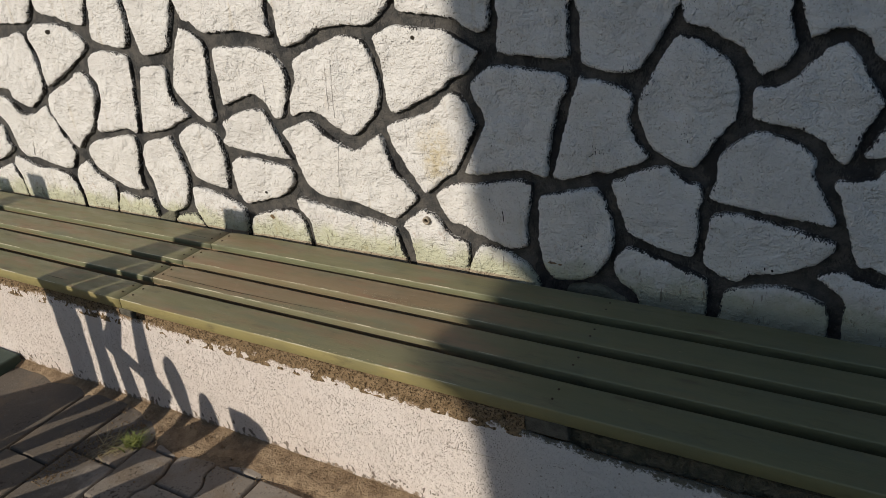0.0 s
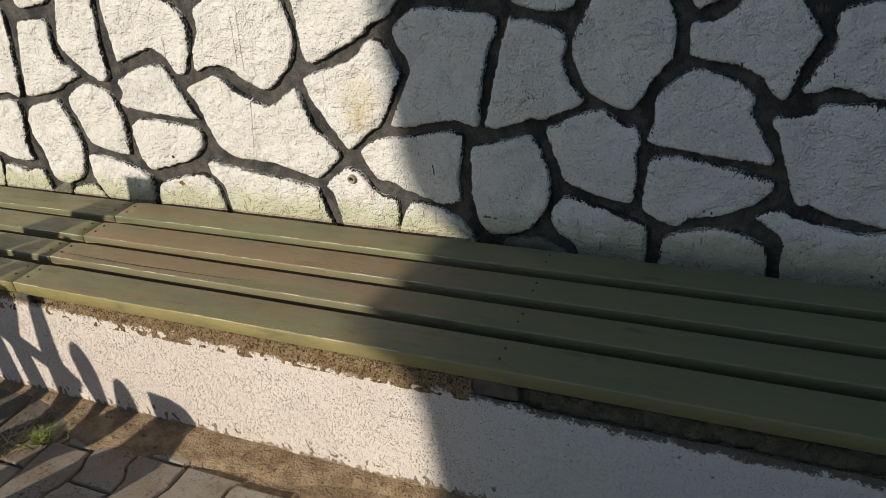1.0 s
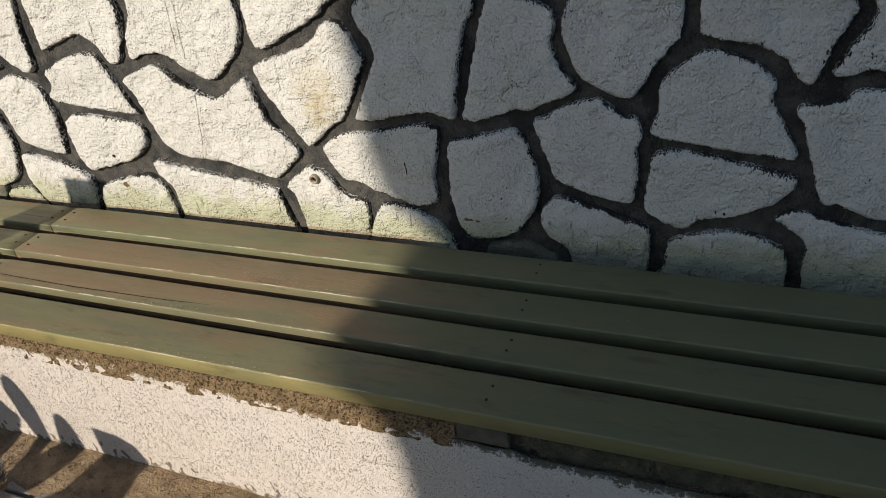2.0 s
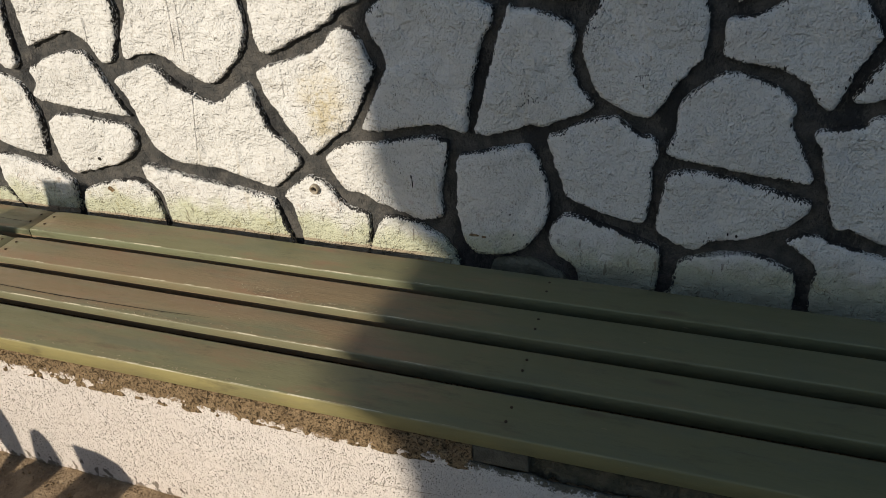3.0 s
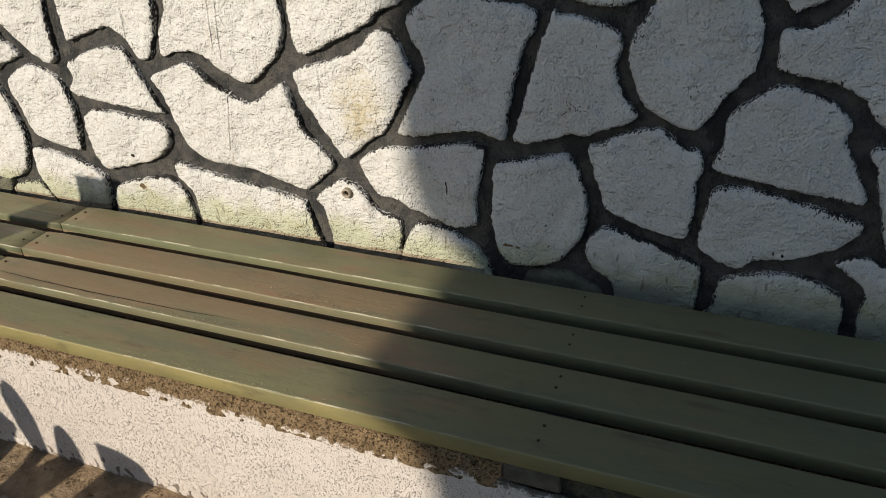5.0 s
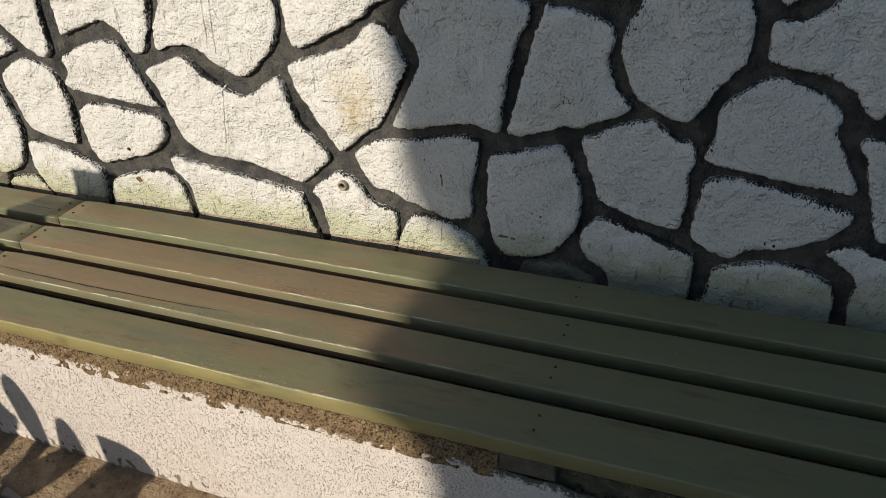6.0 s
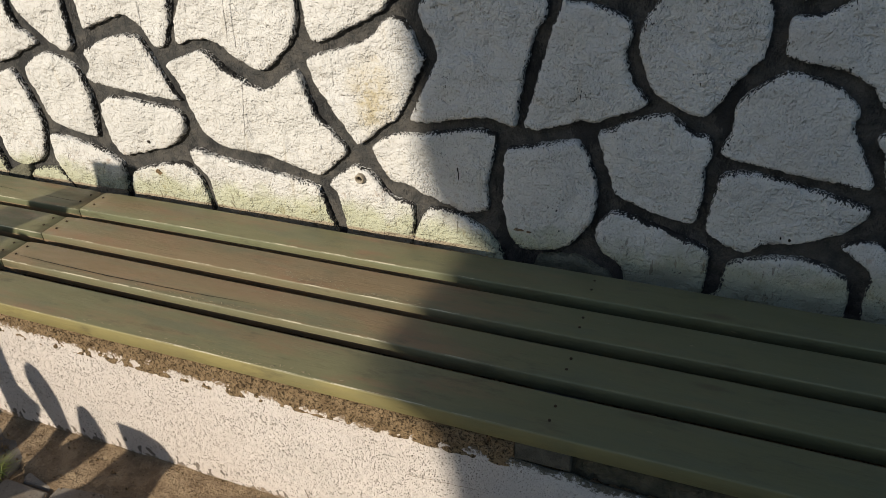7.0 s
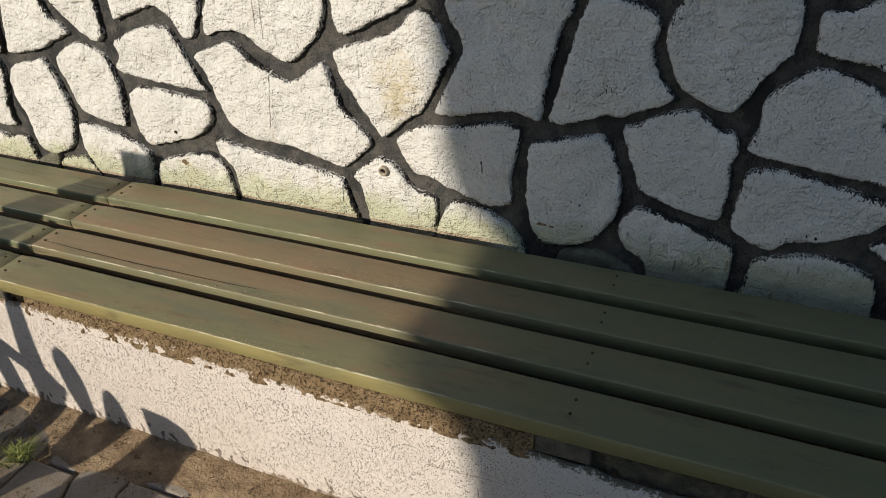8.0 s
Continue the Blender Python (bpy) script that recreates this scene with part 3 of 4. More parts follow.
def build_crack(parent, x0, x1, y, slope, bow=0.0, most=0.0011, high=0.0011):
    bm = bmesh.new()
    rows = []
    for i in range(61):
        f = i / 60
        x = x0 + (x1 - x0) * f
        wide = 0.0002 + most * math.sin(math.pi * f) * (0.5 + abs(noise.noise((x * 18, 0, 0))))
        yy = y + slope * f + bow * math.sin(math.pi * f) + 0.003 * noise.noise((x * 7, 1, 0)) + 0.0012 * noise.noise((x * 40, 1, 0))
        rows.append((bm.verts.new((x, yy - wide, SEAT + high)), bm.verts.new((x, yy + wide, SEAT + high))))
    for a, b in zip(rows, rows[1:]):
        bm.faces.new((a[0], b[0], b[1], a[1]))
    return part("crack", bm, CRACK, parent, "long open drying crack")


build_crack(RIGHT_PLANKS[2], -0.78, -0.07, -0.411, 0.002, -0.008, 0.0015)
build_crack(LEFT_PLANKS[0], -0.95, -0.817, -0.144, -0.004, 0.0, 0.0007, -0.0006)
build_crack(LEFT_PLANKS[0], -1.25, -1.06, -0.141, 0.001, 0.002, 0.0006, -0.0006)
build_crack(LEFT_PLANKS[3], -1.165, -1.059, -0.551, 0.003, 0.0, 0.0010, -0.0006)

build_scratches(RIGHT_PLANKS[1], -0.12, 0.08, -0.306, -0.276, 70, 3)
build_scratches(RIGHT_PLANKS[1], 0.02, 0.26, -0.309, -0.298, 50, 4)
build_scratches(RIGHT_PLANKS[2], -0.50, 0.10, -0.435, -0.425, 40, 5)
build_scratches(RIGHT_PLANKS[2], -0.15, 0.05, -0.40, -0.36, 12, 6)
build_scratches(RIGHT_PLANKS[3], -0.35, 0.22, -0.574, -0.563, 55, 7)

# ---- stones of the wall ----
stone((-1.936, 1.271), (-1.614, 1.260), (-1.669, 1.171), (-1.706, 1.124), (-1.777, 1.115), (-1.900, 1.118), (-2.041, 1.113))
stone((-1.594, 1.259), (-1.324, 1.250), (-1.358, 1.155), (-1.396, 1.105), (-1.527, 1.138), (-1.606, 1.152), (-1.635, 1.181))
stone((-1.686, 1.103), (-1.654, 1.116), (-1.541, 1.112), (-1.482, 1.098), (-1.431, 1.067), (-1.405, 1.033), (-1.450, 0.995), (-1.661, 0.888), (-1.704, 0.882), (-1.706, 1.003), (-1.730, 1.057), (-1.722, 1.085))
stone((-2.163, 1.052), (-1.896, 1.061), (-1.809, 1.081), (-1.764, 1.074), (-1.747, 1.040), (-1.737, 0.881), (-1.784, 0.829), (-1.867, 0.784), (-1.966, 0.815), (-1.995, 0.855), (-2.291, 0.865))
stone((-1.294, 1.249), (-1.158, 1.244), (-1.172, 1.037), (-1.327, 1.049), (-1.345, 1.077), (-1.327, 1.136), (-1.319, 1.184))
stone((-1.110, 1.242), (-0.882, 1.234), (-0.902, 1.174), (-0.945, 1.075), (-0.976, 1.023), (-1.044, 1.007), (-1.105, 1.014), (-1.127, 1.170))
stone((-1.405, 0.985), (-1.369, 1.006), (-1.312, 1.013), (-1.237, 1.005), (-1.188, 0.978), (-1.225, 0.780), (-1.244, 0.712), (-1.296, 0.727), (-1.420, 0.706), (-1.470, 0.707), (-1.462, 0.746), (-1.405, 0.826), (-1.394, 0.891), (-1.424, 0.933))
stone((-1.700, 0.848), (-1.544, 0.909), (-1.516, 0.931), (-1.464, 0.932), (-1.435, 0.890), (-1.433, 0.836), (-1.508, 0.714), (-1.575, 0.670), (-1.621, 0.627), (-1.658, 0.648), (-1.712, 0.721), (-1.736, 0.766), (-1.735, 0.817))
stone((-1.131, 0.949), (-1.105, 0.964), (-1.031, 0.967), (-1.008, 0.952), (-1.013, 0.902), (-1.006, 0.843), (-0.963, 0.804), (-0.955, 0.788), (-1.021, 0.764), (-1.058, 0.743), (-1.195, 0.717), (-1.196, 0.761), (-1.169, 0.857))
stone((-0.897, 1.081), (-0.880, 1.090), (-0.840, 1.075), (-0.799, 1.042), (-0.795, 1.002), (-0.813, 0.908), (-0.818, 0.801), (-0.848, 0.776), (-0.890, 0.798), (-0.949, 0.845), (-0.979, 0.894), (-0.969, 0.943), (-0.933, 1.020))
stone((-2.194, 0.814), (-2.045, 0.819), (-1.993, 0.790), (-1.946, 0.749), (-1.865, 0.753), (-1.769, 0.788), (-1.716, 0.678), (-1.678, 0.623), (-1.675, 0.591), (-1.723, 0.533), (-1.828, 0.536), (-1.934, 0.558), (-2.022, 0.561), (-2.056, 0.595), (-2.070, 0.663), (-2.103, 0.723), (-2.216, 0.781))
stone((-2.406, 0.694), (-2.153, 0.691), (-2.137, 0.620), (-2.113, 0.591), (-2.160, 0.561), (-2.257, 0.524), (-2.552, 0.480))
stone((-2.583, 0.434), (-2.274, 0.482), (-2.168, 0.513), (-2.148, 0.474), (-2.119, 0.436), (-2.142, 0.316), (-2.264, 0.302), (-2.646, 0.291))
stone((-2.112, 0.549), (-2.063, 0.548), (-1.995, 0.522), (-1.805, 0.506), (-1.747, 0.486), (-1.726, 0.437), (-1.716, 0.344), (-1.746, 0.307), (-2.110, 0.305), (-2.108, 0.360), (-2.120, 0.463), (-2.140, 0.510))
stone((-1.708, 0.502), (-1.673, 0.542), (-1.616, 0.569), (-1.591, 0.562), (-1.572, 0.527), (-1.515, 0.496), (-1.482, 0.467), (-1.532, 0.314), (-1.684, 0.316), (-1.693, 0.427), (-1.704, 0.464))
stone((-1.565, 0.631), (-1.508, 0.663), (-1.308, 0.697), (-1.269, 0.675), (-1.299, 0.540), (-1.300, 0.481), (-1.352, 0.476), (-1.415, 0.486), (-1.545, 0.546), (-1.568, 0.588))
stone((-1.463, 0.440), (-1.413, 0.452), (-1.353, 0.435), (-1.274, 0.441), (-1.267, 0.307), (-1.494, 0.318))
stone((-1.239, 0.648), (-1.204, 0.680), (-1.120, 0.699), (-1.074, 0.699), (-1.036, 0.576), (-1.041, 0.520), (-1.075, 0.447), (-1.118, 0.414), (-1.187, 0.398), (-1.223, 0.430), (-1.228, 0.500), (-1.247, 0.557), (-1.251, 0.602))
stone((-1.017, 0.718), (-0.984, 0.745), (-0.921, 0.765), (-0.846, 0.739), (-0.823, 0.700), (-0.815, 0.638), (-0.828, 0.563), (-0.844, 0.529), (-0.977, 0.559), (-0.995, 0.591), (-1.020, 0.686))
stone((-1.005, 0.519), (-0.841, 0.492), (-0.793, 0.466), (-0.775, 0.442), (-0.800, 0.305), (-0.897, 0.308), (-0.938, 0.316), (-0.991, 0.361), (-1.023, 0.442), (-1.023, 0.476))
stone((-0.754, 1.024), (-0.689, 1.032), (-0.592, 1.029), (-0.525, 1.014), (-0.495, 0.997), (-0.470, 0.962), (-0.469, 0.918), (-0.506, 0.817), (-0.544, 0.809), (-0.569, 0.851), (-0.609, 0.881), (-0.655, 0.876), (-0.747, 0.844), (-0.762, 0.853), (-0.762, 0.975))
stone((-0.862, 1.233), (-0.497, 1.221), (-0.504, 1.16), (-0.507, 1.107), (-0.500, 1.065), (-0.624, 1.083), (-0.749, 1.078), (-0.798, 1.084), (-0.828, 1.111), (-0.868, 1.124))
stone((-0.460, 1.219), (-0.038, 1.205), (-0.061, 1.147), (-0.094, 1.118), (-0.136, 1.095), (-0.185, 1.097), (-0.298, 1.089), (-0.393, 1.048), (-0.451, 1.036), (-0.464, 1.065), (-0.466, 1.14))
stone((-0.429, 0.989), (-0.390, 1.012), (-0.252, 1.060), (-0.221, 1.065), (-0.163, 1.053), (-0.137, 1.009), (-0.121, 0.953), (-0.121, 0.896), (-0.138, 0.853), (-0.163, 0.822), (-0.235, 0.769), (-0.306, 0.797), (-0.344, 0.825), (-0.381, 0.836), (-0.433, 0.830), (-0.470, 0.819), (-0.464, 0.874), (-0.441, 0.910), (-0.428, 0.946))
stone((-0.776, 0.784), (-0.676, 0.822), (-0.611, 0.831), (-0.584, 0.813), (-0.525, 0.692), (-0.519, 0.667), (-0.787, 0.696), (-0.777, 0.744))
stone((-0.774, 0.642), (-0.724, 0.656), (-0.574, 0.645), (-0.521, 0.637), (-0.507, 0.614), (-0.522, 0.573), (-0.576, 0.536), (-0.704, 0.494), (-0.752, 0.484), (-0.779, 0.514), (-0.789, 0.556), (-0.786, 0.609))
stone((-0.520, 0.760), (-0.479, 0.781), (-0.404, 0.804), (-0.384, 0.796), (-0.346, 0.762), (-0.256, 0.716), (-0.210, 0.731), (-0.163, 0.765), (-0.137, 0.770), (-0.105, 0.670), (-0.036, 0.589), (-0.049, 0.562), (-0.096, 0.522), (-0.130, 0.508), (-0.265, 0.544), (-0.390, 0.550), (-0.433, 0.572), (-0.462, 0.603), (-0.496, 0.714))
stone((-0.746, 0.419), (-0.704, 0.446), (-0.618, 0.470), (-0.551, 0.482), (-0.519, 0.459), (-0.499, 0.419), (-0.503, 0.314), (-0.743, 0.302), (-0.762, 0.333))
stone((-0.517, 0.522), (-0.478, 0.532), (-0.433, 0.517), (-0.156, 0.475), (-0.127, 0.455), (-0.101, 0.363), (-0.093, 0.310), (-0.165, 0.298), (-0.481, 0.305), (-0.468, 0.362), (-0.476, 0.454), (-0.512, 0.491))
stone((-0.095, 0.483), (-0.067, 0.510), (-0.022, 0.541), (-0.001, 0.541), (0.027, 0.528), (0.079, 0.469), (0.127, 0.457), (0.130, 0.429), (0.108, 0.307), (-0.066, 0.308), (-0.059, 0.360), (-0.074, 0.457))
stone((0.174, 0.451), (0.309, 0.420), (0.360, 0.313), (0.131, 0.301))
stone((-0.117, 1.060), (-0.092, 1.075), (-0.042, 1.092), (0.074, 1.083), (0.125, 1.074), (0.205, 1.030), (0.212, 1.020), (0.166, 0.968), (0.120, 0.948), (0.071, 0.911), (-0.038, 0.861), (-0.088, 0.853), (-0.101, 0.994))
stone((-0.099, 0.809), (0.017, 0.844), (0.066, 0.867), (0.097, 0.900), (0.125, 0.911), (0.150, 0.898), (0.179, 0.836), (0.183, 0.812), (0.111, 0.685), (0.071, 0.660), (0.006, 0.605), (-0.020, 0.633), (-0.086, 0.735), (-0.101, 0.769))
stone((0.039, 0.598), (0.067, 0.624), (0.107, 0.640), (0.172, 0.647), (0.306, 0.674), (0.331, 0.668), (0.347, 0.657), (0.324, 0.539), (0.325, 0.477), (0.294, 0.463), (0.258, 0.461), (0.168, 0.491), (0.132, 0.514), (0.084, 0.517), (0.059, 0.550))
stone((-0.016, 1.204), (0.260, 1.194), (0.250, 1.14), (0.244, 1.085), (0.217, 1.074), (0.177, 1.088), (0.137, 1.112), (-0.009, 1.131), (-0.027, 1.154))
stone((0.286, 1.193), (0.463, 1.187), (0.459, 1.13), (0.458, 1.07), (0.458, 1.012), (0.37, 1.014), (0.286, 1.021), (0.267, 1.035), (0.276, 1.11))
stone((0.183, 0.938), (0.225, 0.976), (0.259, 0.987), (0.378, 0.979), (0.431, 0.969), (0.456, 0.957), (0.452, 0.924), (0.428, 0.887), (0.401, 0.763), (0.394, 0.707), (0.385, 0.690), (0.324, 0.706), (0.193, 0.680), (0.153, 0.680), (0.149, 0.697), (0.217, 0.830), (0.208, 0.869), (0.190, 0.899))
stone((0.482, 0.949), (0.504, 0.957), (0.554, 0.954), (0.589, 0.943), (0.617, 0.926), (0.622, 0.895), (0.614, 0.860), (0.640, 0.799), (0.662, 0.776), (0.655, 0.761), (0.562, 0.718), (0.532, 0.720), (0.478, 0.699), (0.422, 0.690), (0.418, 0.717))
stone((0.489, 1.186), (0.726, 1.178), (0.710, 1.112), (0.649, 1.005), (0.623, 0.980), (0.589, 0.977), (0.540, 0.983), (0.498, 1.000), (0.493, 1.030), (0.493, 1.10))
stone((0.718, 1.056), (0.749, 1.061), (0.774, 1.054), (0.831, 1.013), (0.850, 0.989), (0.862, 0.958), (0.861, 0.880), (0.819, 0.823), (0.784, 0.761), (0.758, 0.751), (0.696, 0.779), (0.668, 0.801), (0.638, 0.882), (0.640, 0.917), (0.670, 0.979))
stone((0.744, 1.177), (0.944, 1.170), (0.952, 1.105), (0.971, 1.039), (0.967, 1.023), (0.947, 0.999), (0.920, 0.984), (0.903, 0.984), (0.870, 1.032), (0.846, 1.050), (0.822, 1.059), (0.791, 1.081), (0.738, 1.096))
stone((0.968, 1.169), (1.183, 1.162), (1.207, 1.013), (1.129, 1.017), (1.103, 1.062), (1.071, 1.079), (1.040, 1.079), (0.998, 1.062), (0.975, 1.125))
stone((0.893, 0.939), (0.906, 0.949), (0.940, 0.954), (0.967, 0.967), (0.987, 0.985), (1.001, 1.007), (1.065, 1.045), (1.142, 0.936), (1.148, 0.919), (1.120, 0.863), (1.102, 0.798), (1.092, 0.788), (1.068, 0.804), (1.048, 0.833), (1.024, 0.850), (0.989, 0.863), (0.907, 0.876), (0.897, 0.895))
stone((0.829, 0.768), (0.839, 0.797), (0.892, 0.842), (0.927, 0.847), (0.993, 0.829), (1.017, 0.811), (1.035, 0.786), (1.035, 0.752), (1.081, 0.668), (1.088, 0.641), (1.065, 0.638), (0.900, 0.660), (0.819, 0.677), (0.831, 0.726))
stone((0.827, 0.629), (0.844, 0.639), (0.889, 0.640), (0.952, 0.630), (1.087, 0.598), (1.098, 0.585), (1.091, 0.567), (1.065, 0.539), (1.025, 0.514), (0.977, 0.495), (0.927, 0.488), (0.895, 0.463), (0.862, 0.467), (0.830, 0.484), (0.811, 0.510), (0.819, 0.605))
stone((0.574, 0.685), (0.591, 0.702), (0.627, 0.724), (0.670, 0.740), (0.711, 0.746), (0.753, 0.715), (0.787, 0.707), (0.797, 0.693), (0.796, 0.663), (0.786, 0.639), (0.792, 0.617), (0.783, 0.517), (0.697, 0.528), (0.623, 0.555), (0.607, 0.585))
stone((0.371, 0.621), (0.391, 0.640), (0.432, 0.651), (0.521, 0.670), (0.539, 0.657), (0.559, 0.623), (0.571, 0.580), (0.576, 0.531), (0.568, 0.479), (0.520, 0.410), (0.472, 0.393), (0.418, 0.383), (0.386, 0.405), (0.372, 0.448), (0.364, 0.501))
stone((0.586, 0.473), (0.608, 0.503), (0.646, 0.508), (0.800, 0.459), (0.822, 0.446), (0.826, 0.422), (0.820, 0.312), (0.814, 0.290), (0.680, 0.292), (0.641, 0.379), (0.602, 0.407), (0.583, 0.438))
smear((0.446, 0.355), (0.530, 0.379), (0.562, 0.373), (0.626, 0.331), (0.604, 0.224), (0.434, 0.185))
smear((-1.262, 0.352), (-1.234, 0.377), (-1.180, 0.400), (-1.156, 0.392), (-1.168, 0.350), (-1.155, 0.300), (-1.260, 0.300))
stone((0.859, 0.354), (0.871, 0.426), (0.968, 0.457), (1.031, 0.456), (1.097, 0.419), (1.107, 0.331), (1.099, 0.297), (0.845, 0.291))
stone((1.134, 0.804), (1.135, 0.831), (1.167, 0.886), (1.176, 0.913), (1.178, 0.976), (1.275, 0.974), (1.310, 0.808), (1.269, 0.796), (1.201, 0.818))
stone((1.080, 0.740), (1.155, 0.758), (1.172, 0.774), (1.199, 0.778), (1.320, 0.761), (1.372, 0.517), (1.254, 0.518), (1.223, 0.524), (1.178, 0.546), (1.146, 0.553), (1.101, 0.694))
stone((1.072, 0.499), (1.092, 0.515), (1.113, 0.519), (1.271, 0.480), (1.380, 0.479), (1.407, 0.302), (1.262, 0.301), (1.152, 0.307), (1.134, 0.443), (1.115, 0.469))
stone((-1.155, 0.360), (-1.140, 0.385), (-1.095, 0.397), (-1.055, 0.402), (-1.030, 0.396), (-0.992, 0.345), (-0.965, 0.310), (-1.004, 0.280), (-1.140, 0.293))


def plain_stones():
    """The stones past the stretch beside the path."""
    rng = random.Random(5)
    spots = [(-3.28 + 0.2 * i + 0.1 * (j % 2), 1.375 + 0.185 * j) for j in range(5) for i in range(29)]
    spots += [(x, 0.50 + 0.185 * j) for j in range(5) for x in ((-3.24, -3.03, -2.82, -2.61) if j % 2 else (-3.14, -2.93, -2.72))]
    spots += [(x, 0.50 + 0.185 * j) for j in range(5) for x in ((1.56, 1.76, 1.96, 2.16, 2.36) if j % 2 else (1.62, 1.86, 2.06, 2.26, 2.46))]
    for x, z in spots:
        corners = []
        for a in range(7):
            t = (a + rng.uniform(-0.25, 0.25)) * math.tau / 7
            corners.append((x + 0.088 * rng.uniform(0.85, 1.08) * math.cos(t), z + 0.080 * rng.uniform(0.85, 1.08) * math.sin(t)))
        stone(*corners)


plain_stones()


# ---- small marks on the wall ----
def mark(name, x, z, w, h, label, material=CRACK):
    """A small dark hole or nick."""
    bm = bmesh.new()
    rim = []
    for a in range(12):
        u = math.cos(a * math.tau / 12) * w * (1 + 0.5 * noise.noise((a * 1.7, x * 50, z * 50)))
        v = math.sin(a * math.tau / 12) * h * (1 + 0.5 * noise.noise((a * 2.1, x * 60, z * 50)))
        rim.append((x + u, z + v))
    front = [bm.verts.new((u, wall_y(u, v) - 0.0008, v)) for u, v in rim]
    mid = bm.verts.new((x, wall_y(x, z) - 0.0006, z))
    for i in range(12):
        bm.faces.new((front[i - 1], front[i], mid))
    return part(name, bm, material, wall, label)


def paint_run(x0, z0, x1, z1):
    """A dried run of paint standing proud of the stone."""
    bm = bmesh.new()
    rows = []
    n = max(6, round((z0 - z1) / 0.006))
    for i in range(n + 1):
        f = i / n
        x = x0 + (x1 - x0) * f + 0.0016 * noise.noise((x0 * 30, f * 7, 0))
        z = z0 + (z1 - z0) * f
        w = 0.0028 * (0.5 + 0.5 * math.sin(math.pi * min(1, f * 1.2 + 0.1)) + 0.4 * noise.noise((x0 * 9, f * 19, 1)))
        y = wall_y(x, z)
        rows.append([bm.verts.new((x + s * w, y - lift, z)) for s, lift in ((-1.4, -0.001), (-0.5, 0.0026), (0.5, 0.0026), (1.4, -0.001))])
    for p, q in zip(rows, rows[1:]):
        for j in range(3):
            bm.faces.new((p[j], q[j], q[j + 1], p[j + 1]))
    bmesh.ops.recalc_face_normals(bm, faces=bm.faces[:])
    smooth_faces(bm)
    return part("paint_run", bm, STONE, wall)


mark("hole", -1.585, 1.085, 0.014, 0.009, "dark drilled hole")
mark("hole", 0.020, 1.062, 0.008, 0.006, "dark drilled hole")
mark("hole", -0.644, 0.539, 0.006, 0.005, "dark drilled hole")
mark("nick", 0.256, 0.573, 0.0022, 0.005, "dark chipped nick")
mark("nick", 0.2575, 0.556, 0.0014, 0.014, "dark chipped nick")
mark("nick", 0.972, 0.507, 0.0026, 0.004, "dark chipped nick")
mark("nick", 0.955, 0.508, 0.0016, 0.004, "dark chipped nick")
mark("chip", -0.641, 0.448, 0.013, 0.009, "chip showing brown mortar", MORTAR)
mark("chip", 0.404, 0.437, 0.013, 0.004, "chip showing brown mortar", MORTAR)
mark("chip", 0.428, 0.436, 0.006, 0.003, "chip showing brown mortar", MORTAR)
paint_run(-0.297, 0.740, -0.319, 0.594)
paint_run(-0.277, 1.000, -0.294, 0.824)
paint_run(-0.300, 0.990, -0.312, 0.850)
paint_run(-0.041, 0.814, -0.046, 0.748)
paint_run(-1.901, 0.747, -1.953, 0.571)
paint_run(-0.130, 0.470, -0.132, 0.405)
paint_run(-0.560, 0.930, -0.566, 0.860)
paint_run(0.690, 0.470, 0.684, 0.420)


# ---- eyelet in the wall ----
def build_eyelet(x, z):
    base = tagged(holder("conduit_end", x, -0.012, z), "short end of plastic conduit set in the wall", "conduit")
    bm = bmesh.new()
    rings = []
    for r, y in ((0.0125, 0.004), (0.0125, -0.006), (0.0105, -0.008), (0.0075, -0.007), (0.0068, 0.004)):
        rings.append([bm.verts.new((r * math.cos(i * math.tau / 24), y, r * math.sin(i * math.tau / 24))) for i in range(24)])
    for a, b in zip(rings, rings[1:]):
        for i in range(24):
            bm.faces.new((a[i - 1], a[i], b[i], b[i - 1]))
    smooth_faces(bm)
    part("collar", bm, PLASTIC, base)
    bm = bmesh.new()
    bmesh.ops.create_circle(bm, cap_ends=True, segments=20, radius=0.0074, matrix=pose(0, 0.001, 0, 90))
    part("bore", bm, CRACK, base, "dark open bore")


build_eyelet(0.0, 0.517)


# ---- weeds ----
def build_tuft(name, x, y, blades, spread, high, material, label):
    bm = bmesh.new()
    for i in range(blades):
        a = random.random() * math.tau
        lean = spread * (0.3 + random.random())
        h = high * (0.45 + 0.7 * random.random())
        bx, by = random.gauss(0, spread * 0.30), random.gauss(0, spread * 0.30)
        w = 0.0017 + 0.0019 * random.random()
        side = Vector((-math.sin(a), math.cos(a), 0)) * w
        prev = None
        for j in range(6):
            f = j / 5
            p = Vector((bx + math.cos(a) * lean * f * f, by + math.sin(a) * lean * f * f, h * (f - 0.35 * f * f * f)))
            s = side * (1 - f * 0.92)
            pair = (bm.verts.new(p - s), bm.verts.new(p + s))
            if prev:
                bm.faces.new((prev[0], prev[1], pair[1], pair[0]))
            prev = pair
    ob = part(name, bm, material)
    ob.location = (x, y, -0.004)
    return tagged(ob, label, "grass", kind="thing")


build_tuft("grass_tuft", -0.668, -0.738, 120, 0.043, 0.044, GRASS, "small green grass tuft growing from a paver joint")
build_tuft("dry_grass_tuft", -0.725, -0.775, 60, 0.07, 0.02, STRAW, "flattened dry grass blades over the pavers")


